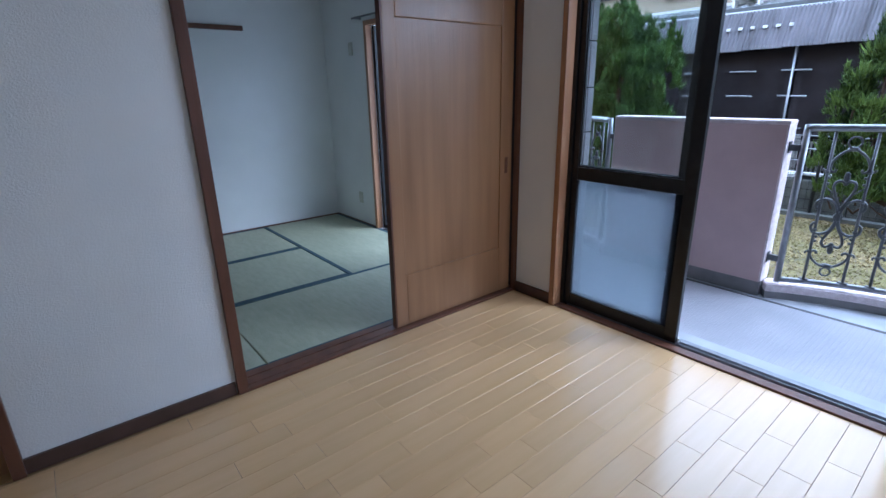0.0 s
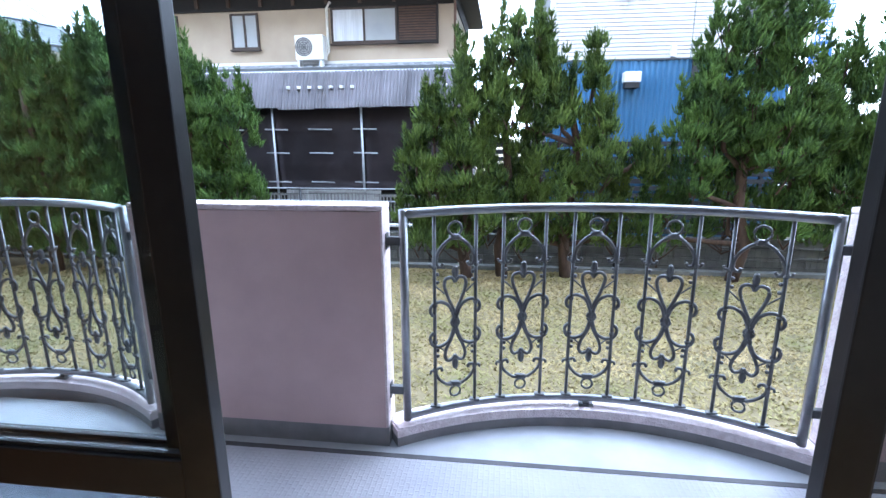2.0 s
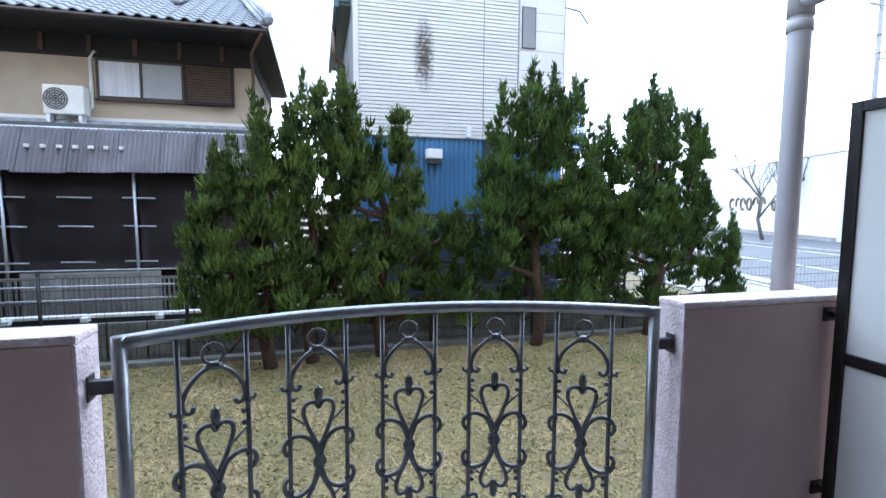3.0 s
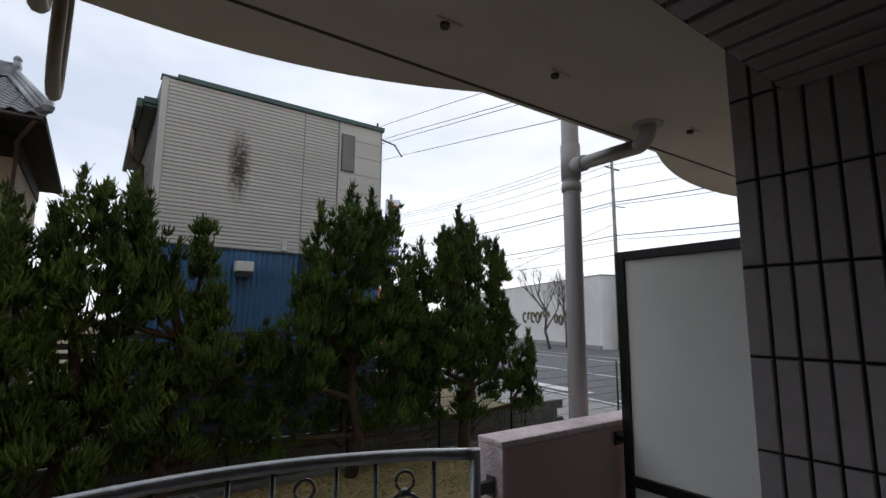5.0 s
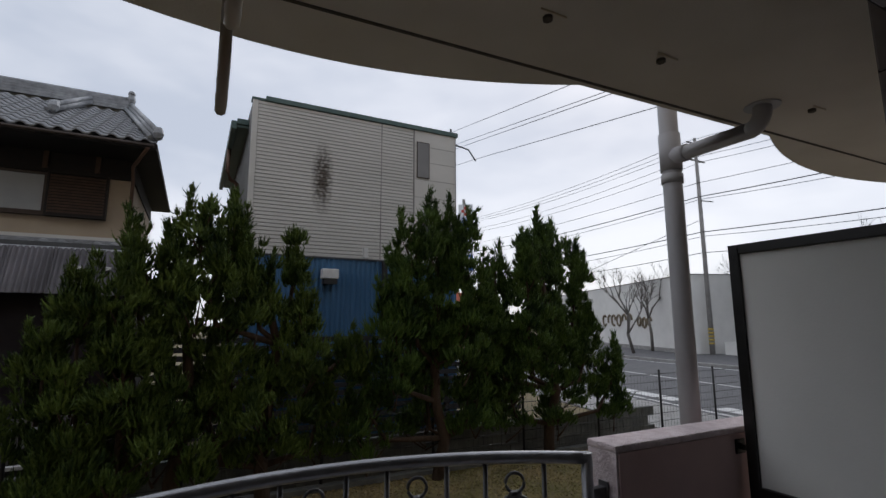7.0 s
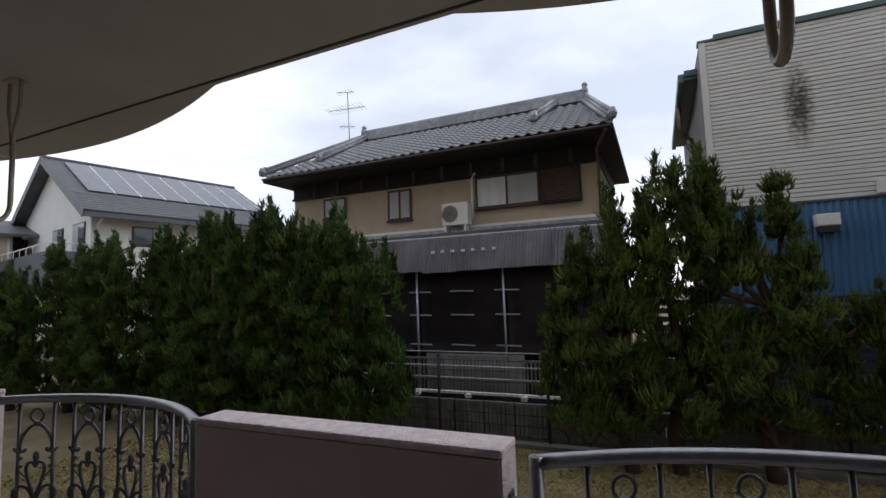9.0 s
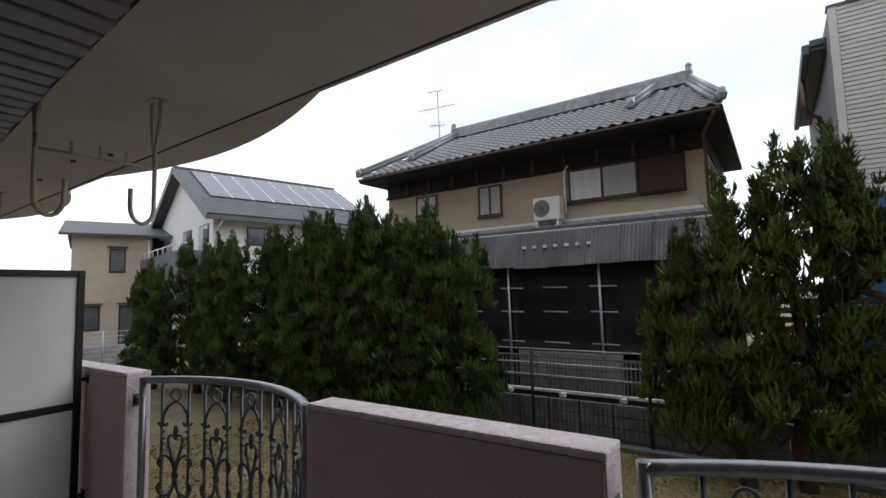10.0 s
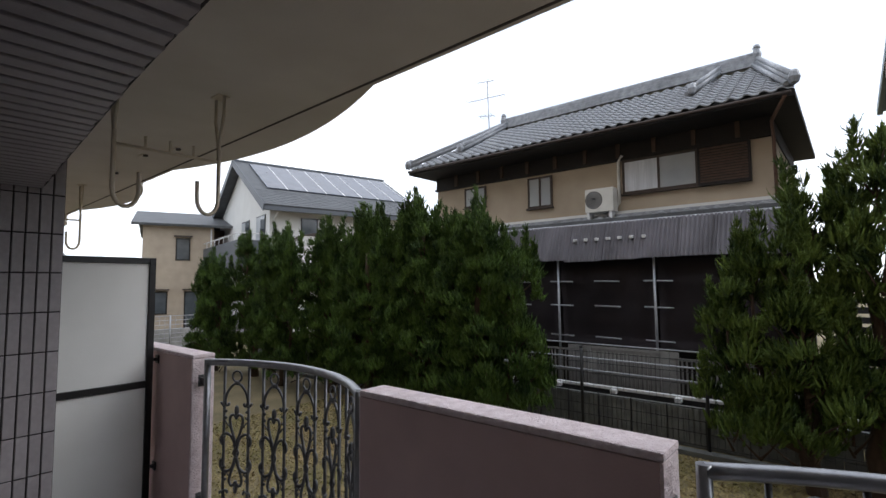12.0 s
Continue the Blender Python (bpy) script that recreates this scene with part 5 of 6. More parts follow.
for yy in (1.95, 2.35):
    part("sheet_clip", box(12.31, 12.40, yy, yy + 0.07, 2.40, 2.46, 0.01), M["white_metal"], house, "white plastic roofing clip")


def house_window(y0, y1, z0, z1, xw, right_pane="pane_pale", left_pane="curtain"):
    w = part("window", merged(box(xw - 0.06, xw, y0, y1, z0, z0 + 0.06), box(xw - 0.05, xw, y0, y1, z1 - 0.05, z1), box(xw - 0.05, xw, y0, y0 + 0.05, z0 + 0.0605, z1 - 0.0505), box(xw - 0.05, xw, y1 - 0.05, y1, z0 + 0.0605, z1 - 0.0505),
                              box(xw - 0.045, xw, (y0 + y1) / 2 - 0.025, (y0 + y1) / 2 + 0.025, z0 + 0.0605, z1 - 0.0505)), M["brown_metal"], house, "dark brown framed sliding window")
    part("pane", box(xw - 0.022, xw - 0.01, y0 + 0.051, (y0 + y1) / 2 - 0.026, z0 + 0.061, z1 - 0.051), M[right_pane], w)
    part("pane", box(xw - 0.030, xw - 0.018, (y0 + y1) / 2 + 0.026, y1 - 0.051, z0 + 0.061, z1 - 0.051), M[left_pane], w)
    part("sill", box(xw - 0.11, xw, y0 - 0.03, y1 + 0.03, z0 - 0.035, z0 - 0.0005), M["brown_metal"], w)


house_window(3.44, 5.13, 3.68, 4.52, 14.649)
house_window(7.05, 7.80, 3.60, 4.47, 14.649, "pane_pale", "pane_pale")
house_window(9.25, 10.05, 3.85, 4.47, 14.649, "pane_pale", "pane_pale")
# box body is near black so the gaps between slats look shaded
shut = part("shutter_box", merged(box(14.53, 14.649, 2.46, 3.38, 3.70, 4.50), box(14.48, 14.649, 2.42, 2.459, 3.64, 4.54), box(14.48, 14.649, 3.381, 3.42, 3.64, 4.54), box(14.48, 14.649, 2.46, 3.38, 3.64, 3.699), box(14.48, 14.649, 2.46, 3.38, 4.501, 4.54)), M["eave_dark"], house, "brown timber shutter box with slats")
for k in range(13):
    part("slat", box(14.490, 14.529, 2.462, 3.378, 3.712 + k * 0.060, 3.748 + k * 0.060), M["eave_brown"], shut)
ac = thing("outdoor_unit", (14.33, 5.75, 2.92), "ivory air-conditioner outdoor unit on a roof stand", "air conditioner")
part("casing", box(14.20, 14.50, 5.22, 5.94, 3.26, 3.84, 0.02), M["cream_metal"], ac)
part("fan_grille", merged(*[tube([(14.19, 5.71 + rr * math.cos(t), 3.56 + rr * math.sin(t)) for t in np.linspace(0, 2 * math.pi, 24, endpoint=False)], 0.008, 5, True) for rr in (0.06, 0.11, 0.16, 0.21)], *[tube([(14.19, 5.71, 3.56), (14.19, 5.71 + 0.21 * math.cos(t), 3.56 + 0.21 * math.sin(t))], 0.006, 4) for t in np.linspace(0, 2 * math.pi, 8, endpoint=False)]), M["dark_slat"], ac, "dark round fan grille")
part("fan_recess", tube([(14.192, 5.71, 3.56), (14.199, 5.71, 3.56)], 0.215, 24), M["concrete"], ac)
for yy in (5.28, 5.845):
    part("stand_leg", box(14.22, 14.48, yy, yy + 0.06, 2.86, 3.259), M["white_metal"], ac)
part("pipe_cover", tube([(14.55, 5.30, 3.35), (14.60, 5.22, 3.5), (14.60, 5.22, 4.5), (14.60, 5.12, 4.66)], 0.035, 8), M["cream_metal"], ac, "ivory pipe cover")
aer = thing("tv_aerial", (16.7, 10.1, 6.5), "thin metal television aerial on the roof ridge", "aerial")
part("mast", tube([(16.7, 10.5, 6.4), (16.7, 10.58, 8.75)], 0.020, 6), M["galv"], aer)
for z, n, l, ya, yb in ((8.72, 6, 0.35, 10.3, 11.0), (8.10, 11, 0.7, 9.85, 11.4), (7.45, 5, 0.5, 10.3, 10.9)):
    part("boom", tube([(16.7, ya, z), (16.7, yb, z + 0.10)], 0.012, 5), M["galv"], aer)
    for k in range(n):
        yk = ya + (yb - ya) * (k + 0.3) / n
        part("element", tube([(16.7 - l / 2, yk, z + 0.04), (16.7 + l / 2, yk + 0.12, z + 0.06)], 0.007, 4), M["galv"], aer)

# ---- the white and blue building ----
WX = 13.2
shop = thing("white_blue_building", (16, -2.6, GZ), "three-storey building, white siding above and blue below", "building")
# core coloured darker than the boards, so their gaps read as shadow lines
part("core", box(WX + 0.03, 20.0, -5.02, -0.15, GZ, 6.25), M["siding_back"], shop)
for k in range(41):
    z = 2.96 + k * 0.0802
    part("siding_board", box(WX - 0.006, WX + 0.029, -3.85, -0.26, z + 0.007, z + 0.0735, 0.005), M["stained"], shop)
part("siding_end", box(WX - 0.002, WX + 0.0295, -5.02, -3.89, 2.95, 6.25), M["white_siding"], shop, "plain pale end panels")
part("corner_strip", box(WX - 0.014, WX + 0.03, -0.255, -0.14, 2.95, 6.25, 0.004), M["white_siding"], shop)
for yy in (-3.03, -3.87, -5.02):
    part("joint_strip", box(WX - 0.012, WX + 0.0, yy - 0.012, yy + 0.012, 2.95, 6.25), M["concrete"], shop)
for z in (3.35, 3.75, 4.15, 4.55, 5.0, 5.45, 5.85):
    part("board_joint", box(WX - 0.006, WX - 0.0021, -5.0, -3.89, z, z + 0.012), M["concrete"], shop)
part("parapet_trim", merged(box(WX - 0.05, WX + 0.2, -5.08, -0.4, 6.2505, 6.36, 0.01), box(WX - 0.02, WX + 0.2, -0.399, -0.12, 6.2505, 6.30)), M["green_trim"], shop, "dull green roof trim")
part("side_eave", merged(box(13.9, 19.5, -0.145, 0.10, 5.92, 6.05, 0.01), box(13.92, 19.5, 0.1005, 0.22, 5.80, 6.0, 0.03), box(13.94, 19.4, -0.145, 0.09, 5.86, 5.919)), M["green_trim"], shop, "green side eave")
part("side_gutter", tube([(15.4, 0.17, 5.80), (15.4, 0.17, 5.25), (15.4, 0.10, 5.05), (15.4, -0.06, 4.95), (15.4, -0.08, 4.6), (15.4, -0.08, 2.0)], 0.05, 8), M["copper"], shop, "brown side downpipe")
bw = bmesh.new()
nn = 170
cols = [(bw.verts.new((WX - 0.01 - (0.025 if (i // 2) % 2 else 0.0), -5.0 + 5.0 * i / nn * 0.97, 1.27)), bw.verts.new((WX - 0.01 - (0.025 if (i // 2) % 2 else 0.0), -5.0 + 5.0 * i / nn * 0.97, 2.93))) for i in range(nn + 1)]
for i in range(nn):
    bw.faces.new((cols[i][0], cols[i][1], cols[i + 1][1], cols[i + 1][0]))
part("blue_siding", bw, M["blue_siding"], shop, "blue ribbed metal siding")
part("blue_core", box(WX + 0.0, WX + 0.029, -5.02, -0.15, GZ, 2.93), M["blue_siding"], shop)
part("belt_trim", box(WX - 0.055, WX - 0.0, -5.03, -0.14, 2.925, 2.955, 0.004), M["grey_panel"], shop)
part("blue_downpipe", box(WX - 0.12, WX - 0.037, -3.18, -3.06, 1.27, 2.93, 0.01), M["dark_slat"], shop, "dark blue-grey downpipe")
part("white_vent", merged(box(WX - 0.10, WX - 0.005, -2.72, -2.62, 2.98, 3.2, 0.01)), M["white_metal"], shop)
hood = part("vent_hood", merged(box(WX - 0.28, WX - 0.036, -2.02, -1.68, 2.47, 2.68, 0.02)), M["white_metal"], shop, "white metal vent hood")
part("louvre", box(WX - 0.275, WX - 0.05, -1.99, -1.71, 2.36, 2.4695), M["dark_slat"], hood)
wn2 = part("window", box(WX - 0.02, WX - 0.0025, -4.28, -3.94, 5.04, 5.96), M["brown_metal"], shop)
part("pane", box(WX - 0.026, WX - 0.0205, -4.262, -3.958, 5.06, 5.94), M["grey_blind"], wn2)
wn3 = part("window", box(WX - 0.02, WX - 0.0025, -4.95, -3.97, 3.15, 3.95), M["brown_metal"], shop)
part("pane", box(WX - 0.026, WX - 0.0205, -4.91, -4.01, 3.2, 3.90), M["pane_dark"], wn3)
part("cable_arm", tube([(WX, -5.03, 6.05), (WX - 0.1, -5.35, 5.95), (WX - 0.05, -5.6, 5.7)], 0.02, 5), M["cable"], shop)
part("lamp_stub", tube([(WX + 0.2, -5.0, 6.3), (WX + 0.2, -5.0, 6.55)], 0.03, 6), M["cable"], shop)
louvre = thing("louvre_fence", (12.9, -4, GZ), "dark horizontal slat fence below the blue siding", "fence")
for k in range(14):
    part("slat", box(12.82, 12.85, -6.6, 1.3, GZ + 0.15 + k * 0.155, GZ + 0.25 + k * 0.155), M["dark_slat"], louvre)
for yy in np.arange(-6.5, 1.4, 1.9):
    part("post", box(12.86, 12.93, yy, yy + 0.07, GZ, 1.25), M["dark_slat"], louvre)

# vertical sign on its pole
sg = thing("street_sign", (26.4, -12.9, GZ), "tall white and blue vertical clinic sign on a pole", "sign")
SGM = Matrix.Translation((26.4, -12.9, 0)) @ Matrix.Rotation(radians(-28), 4, 'Z')


def on_sign(bm):
    bm.transform(SGM)
    return bm


part("pole", on_sign(tube([(0, 0.1, GZ), (0, 0.1, 8.6)], 0.09, 8)), M["pole"], sg)
part("board", on_sign(box(-0.08, 0.08, -0.42, 0.42, 4.4, 8.3, 0.03)), M["sign_white"], sg, "white board")
part("blue_field", on_sign(box(-0.09, -0.0805, -0.40, 0.40, 4.45, 5.35)), M["sign_blue"], sg, "blue lower field")
part("bar", on_sign(merged(box(-0.096, -0.0905, -0.30, 0.30, 5.02, 5.22), box(-0.096, -0.0905, -0.28, 0.22, 4.80, 4.90), box(-0.096, -0.0905, -0.28, 0.25, 4.58, 4.68))), M["sign_white"], sg)
part("emblem", on_sign(merged(box(-0.092, -0.0805, -0.24, -0.08, 7.80, 7.96), box(-0.092, -0.0805, 0.08, 0.24, 7.80, 7.96), box(-0.092, -0.0805, -0.08, 0.08, 7.98, 8.14), box(-0.092, -0.0805, -0.08, 0.08, 7.62, 7.78))), M["sign_red"], sg, "red square emblem")
for i, ch in enumerate("動物病院"):
    cu = bpy.data.curves.new("letter", 'FONT')
    cu.body, cu.size, cu.align_x, cu.extrude = ch, 0.66, 'CENTER', 0.004
    cu.materials.append(M["sign_blue"])
    ob = new("character", cu)
    ob.parent = sg
    ob.matrix_basis = Matrix.Translation(-sg.location) @ SGM @ Matrix.Translation((-0.088, 0, 6.98 - i * 0.56)) @ Matrix.Rotation(radians(-90), 4, 'Z') @ Matrix.Rotation(radians(90), 4, 'X')

def roof_plane(x0, x1, y0, z0, y1, z1, t, lift=0.0):
    bm = bmesh.new()
    n = Vector((0, -(z1 - z0), (y1 - y0))).normalized() if y1 > y0 else Vector((0, (z1 - z0), -(y1 - y0))).normalized()
    base = [Vector(p) + n * lift for p in ((x0, y0, z0), (x1, y0, z0), (x1, y1, z1), (x0, y1, z1))]
    a = [bm.verts.new(p) for p in base]
    b = [bm.verts.new(p + n * t) for p in base]
    bm.faces.new(a[::-1])
    bm.faces.new(b)
    for i in range(4):
        bm.faces.new((a[i], a[(i + 1) % 4], b[(i + 1) % 4], b[i]))
    bmesh.ops.recalc_face_normals(bm, faces=bm.faces[:])
    return bm


# ---- street and the white shop beyond ----
STREET = Matrix(((0.988, -0.156, 0, 15.0), (-0.156, -0.988, 0, -12.6), (0, 0, 1, 0), (0, 0, 0, 1)))     # along the street, across it, up


def across(bm, m=STREET):
    bm.transform(m)
    bmesh.ops.recalc_face_normals(bm, faces=bm.faces[:])
    return bm


road = solid("road", across(box(-120, 200, 0, 12.5, GZ - 0.1, GZ + 0.012)), M["asphalt"], "grey asphalt road with worn white lines", "road", "structure")
solid("road_marking_edge", across(merged(box(-120, 200, 0.35, 0.50, GZ, GZ + 0.017), box(-120, 200, 11.6, 11.75, GZ, GZ + 0.017), box(-120, 200, 5.75, 5.9, GZ, GZ + 0.017))), M["paint_white"], "worn white painted road lines", "road marking", "structure")
crossing = thing("stop_marking", STREET @ Vector((-1, 1.4, GZ)), "worn broad white stop bars on the asphalt", "road marking", kind="structure")
for k in range(3):
    part("bar", across(box(-6.0 + k * 5.0, -2.6 + k * 5.0, 0.9, 1.5, GZ, GZ + 0.018)), M["paint_white"], crossing)
solid("near_pavement", across(box(-120, 200, -2.6, -0.02, GZ - 0.1, GZ + 0.05, 0.02)), M["concrete"], "pale concrete strip beside the road", "pavement", "structure")
pavement = solid("pavement", across(box(-120, 200, 12.5, 20.5, GZ - 0.1, GZ + 0.15, 0.02)), M["asphalt"], "grey pavement behind a concrete kerb", "pavement", "structure")
solid("kerb_far", across(box(-120, 200, 12.3, 12.499, GZ, GZ + 0.17, 0.02)), M["concrete"], "pale concrete kerb along the road", "kerb", "structure")
SHOP = Matrix.Translation((27.3, -33.1, 0)) @ Matrix.Rotation(radians(-21.7), 4, 'Z')
solid("lot_asphalt", across(box(-30, 60, -0.5, 40, GZ - 0.1, GZ + 0.10), SHOP @ Matrix.Scale(-1, 4, (0, 1, 0))), M["asphalt"], "grey asphalt forecourt", "ground", "structure")
shop2 = thing("white_shop", SHOP @ Vector((10, 0, GZ)), "low white shop building with bronze lettering shapes", "building")
part("wall", across(box(0, 34, -16, 0, GZ, 5.15), SHOP), M["white_render"], shop2)
part("cornice", across(box(-0.05, 34.05, -16, 0.06, 5.1505, 5.25), SHOP), M["concrete"], shop2, "thin grey wall capping")
part("plinth", across(box(0.1, 34, 0.001, 0.25, GZ, GZ + 0.45), SHOP), M["concrete"], shop2, "low grey plinth")
# lettering reads from the far end of the wall towards the near end
xx = 15.3
for k, (w_, h_, t0, t1, dz) in enumerate(((0.95, 0.62, 0.8, 5.5, 0.0), (0.75, 0.62, 1.0, 3.6, 0.0), (0.95, 0.62, 0.0, 5.2, 0.0), (0.95, 0.62, -0.5, 5.8, 0.0), (0.90, 0.66, 0.0, 3.3, 0.0), (0.90, 0.66, 0.0, 3.3, 0.0), (0.70, 0.45, -0.5, 5.8, -0.12), (0.70, 0.50, -0.8, 5.5, -0.25), (0.70, 0.45, 0.0, 5.2, -0.12))):
    if k == 6:
        xx -= 0.7
    ring = [(xx - 0.45 * w_ * math.cos(t), 0.06, 1.75 + dz + 0.85 * h_ * math.sin(t)) for t in np.linspace(t0, t1, 16)]
    part("letter_shape", across(tube(ring, 0.11, 5), SHOP), M["letter"], shop2, "bronze rounded letter shape")
    xx -= w_ + 0.22
solid("orange_shop_front", box(36, 41, -19.3, -17.8, GZ, 3.9), M["orange_wall"], "orange shop front seen between the trees", "building")
corner = thing("corner_house", (20, -41, GZ), "grey gabled corner house with a dark roof", "house")
part("wall", box(15.0, 24.6, -46, -37, GZ, 5.2), M["white_render"], corner)
part("roof", merged(roof_plane(14.2, 25.6, -36.2, 5.0, -41.5, 7.6, 0.2), roof_plane(14.2, 25.6, -46.8, 5.0, -41.5, 7.6, 0.2)), M["slate"], corner, "dark grey gabled roof")
for q in range(5):
    part("column", box(24.0 - q * 0.9, 24.25 - q * 0.9, -36.75, -36.5, GZ, 3.0, 0.02), M["white_metal"], corner, "white painted porch column")
part("porch_beam", box(19.8, 24.6, -36.8, -36.4, 3.001, 3.3), M["white_metal"], corner)
w = part("window", box(22.0, 24.0, -36.999, -36.95, GZ + 0.2, 2.4), M["alu"], corner)
part("pane", box(22.06, 23.94, -36.949, -36.94, GZ + 0.26, 2.34), M["pane_dark"], w)
post_box = solid("gate_wall", merged(box(23.0, 25.6, -34.6, -34.3, GZ, 0.0, 0.03), box(23.0, 25.6, -34.65, -34.25, 0.001, 0.08, 0.02)), M["white_render"], "low white garden wall beside the pole", "wall", "structure")


def bare_tree(u, v, h, seed):
    rng = random.Random(seed)
    p = STREET @ Vector((u, v, GZ + 0.15))
    t = thing("bare_street_tree", p, "leafless grey street tree with many thin branches", "tree", "street trees")
    bm = bmesh.new()

    def grow(a, d, ln, r, lev):
        mid = a + d * ln * 0.5 + Vector((rng.uniform(-1, 1), rng.uniform(-1, 1), 0.2)) * ln * 0.07
        b = a + d * ln
        add_tube(bm, [a, mid, b], r, 6 if lev < 2 else 4, r_end=r * 0.62)
        if lev >= 5:
            return
        for _ in range(3 if lev else 4):
            n = (d + Vector((rng.uniform(-1, 1), rng.uniform(-1, 1), rng.uniform(-0.15, 0.75))) * 0.75).normalized()
            grow(b if rng.random() < 0.7 else mid, n, ln * rng.uniform(0.55, 0.8), r * 0.55, lev + 1)

    grow(p.copy(), Vector((0.03, 0.05, 1)), h * 0.30, 0.15, 0)
    part("crown", bm, M["bark_grey"], t, "bare grey limbs and twigs")["kind"] = "stuff"


bare_tree(17.8, 14.9, 9.5, 2)
bare_tree(19.6, 18.3, 9.0, 3)
bare_tree(11.5, 21.0, 8.5, 6)
bare_tree(45.0, 15.0, 9.0, 4)
bare_tree(1.5, 16.0, 8.5, 7)

# utility poles and wires
for px_, py_, h in ((26.3, -33.9, 17.0), (-10.7, -35.8, 17.0), (63.3, -32.0, 17.0)):
    p = Vector((px_, py_, GZ))
    up = thing("utility_pole", p, "grey concrete utility pole with cross arms", "utility pole", "utility poles")
    part("pole", tube([p, p + Vector((0, 0, h))], 0.19, 10, r_end=0.12), M["pole"], up)
    for z in (h - 0.5, h - 1.9):
        part("cross_arm", box(px_ - 0.06, px_ + 0.06, py_ - 1.0, py_ + 1.0, GZ + z, GZ + z + 0.1), M["pole"], up)
    part("bracket_arm", tube([p + Vector((0, 0, 11.9)), p + Vector((-0.75, -0.5, 11.7))], 0.05, 6), M["pole"], up)
    for k in range(5):
        part("guard_band", tube([p + Vector((0, 0, 0.9 + k * 0.26)), p + Vector((0, 0, 1.03 + k * 0.26))], 0.205, 10), M["guard_yellow"], up, "yellow warning band")
for dy, z, sag, r in ((-0.9, 15.6, 0.7, 0.018), (0.0, 15.6, 0.7, 0.018), (0.9, 15.6, 0.7, 0.018), (-0.8, 14.2, 0.8, 0.018), (0.8, 14.2, 0.8, 0.018), (0.15, 12.3, 0.5, 0.02), (0.1, 11.2, 0.5, 0.035), (0.0, 11.0, 0.7, 0.02), (0.1, 8.4, 0.5, 0.035), (-0.1, 8.1, 0.7, 0.02), (0.1, 6.8, 0.6, 0.025)):
    pts = []
    for k in range(73):
        x = -84.7 + k * 37.0 / 12
        s = ((x - 26.3) / 37.0) % 1.0
        pts.append((x, -33.9 + (x - 26.3) * 0.0515 + dy, z - 4 * sag * s * (1 - s)))
    solid("overhead_wire", tube(pts, r, 4), M["cable"], "black overhead street wire", "wire", group="overhead wires")
solid("overhead_wire", tube([(26.3, -33.9, 9.4), (40.0, -26.0, 3.2)], 0.02, 4), M["cable"], "black overhead street wire", "wire", group="overhead wires")
for dz, dy in ((0.0, 0.0), (0.5, 0.3), (-0.45, 0.5), (-0.9, -0.2)):
    a = Vector((20.43, -9.68 + dy, 9.56 + dz))
    b = Vector((11.70, -8.35 + dy, 7.46 + dz * 0.8))
    d = b - a
    solid("overhead_wire", tube([a - d * 3, a - d * 1.2 - Vector((0, 0, 0.15)), a, b, b + d * 1.5], 0.010, 4), M["cable"], "black overhead street wire", "wire", group="overhead wires")

# ---- houses to the far side ----
SX, SY = 15.72, 27.55       # near end of the ridge
wh = thing("solar_house", (SX, SY, GZ), "white two-storey house with solar panels on a dark roof", "house")
gab = bmesh.new()
g = [gab.verts.new(p) for p in ((SX + 0.55, SY - 5.1, GZ), (SX + 0.55, SY + 5.1, GZ), (SX + 0.55, SY + 5.1, 5.55), (SX + 0.55, SY, 8.4), (SX + 0.55, SY - 5.1, 5.55))]
g2 = [gab.verts.new((SX + 9.3, v.co.y, v.co.z)) for v in g]
gab.faces.new(g)
gab.faces.new(g2[::-1])
for i in range(5):
    gab.faces.new((g[i], g2[i], g2[(i + 1) % 5], g[(i + 1) % 5]))
bmesh.ops.recalc_face_normals(gab, faces=gab.faces[:])
part("wall", gab, M["white_render"], wh)
wr = part("roof", merged(roof_plane(SX, SX + 9.75, SY - 5.9, 5.2, SY, 8.5, 0.14), roof_plane(SX, SX + 9.75, SY + 5.9, 5.2, SY, 8.5, 0.14)), M["slate"], wh, "dark grey slate roof")
for r in range(9):
    f = (r + 1) / 28
    part("slate_course", roof_plane(SX + 0.02, SX + 9.73, SY - 5.9 + 5.9 * (f - 0.034), 5.2 + 3.3 * (f - 0.034), SY - 5.9 + 5.9 * (f - 0.004), 5.2 + 3.3 * (f - 0.004), 0.02, 0.142), M["slate"], wr)
part("ridge_cap", box(SX - 0.02, SX + 9.77, SY - 0.2, SY + 0.2, 8.56, 8.68, 0.02), M["grey_panel"], wr)
part("barge_board", merged(roof_plane(SX - 0.03, SX + 0.0, SY - 5.92, 5.0, SY, 8.3, 0.36), roof_plane(SX - 0.03, SX + 0.0, SY + 5.92, 5.0, SY, 8.3, 0.36)), M["grey_panel"], wr, "dark grey barge board")
for k in range(8):
    x0 = SX + 0.75 + k * 1.08
    part("solar_panel", roof_plane(x0, x0 + 1.02, SY - 5.9 + 5.9 * 0.34, 5.2 + 3.3 * 0.34, SY - 5.9 + 5.9 * 0.92, 5.2 + 3.3 * 0.92, 0.05, 0.17), M["solar"], wr, "blue-grey solar panel")
    part("panel_rail", roof_plane(x0 + 1.021, x0 + 1.079, SY - 5.9 + 5.9 * 0.34, 5.2 + 3.3 * 0.34, SY - 5.9 + 5.9 * 0.92, 5.2 + 3.3 * 0.92, 0.045, 0.17), M["white_metal"], wr)
part("eave_trim", box(SX, SX + 9.75, SY - 6.02, SY - 5.9, 5.05, 5.24), M["grey_panel"], wh)
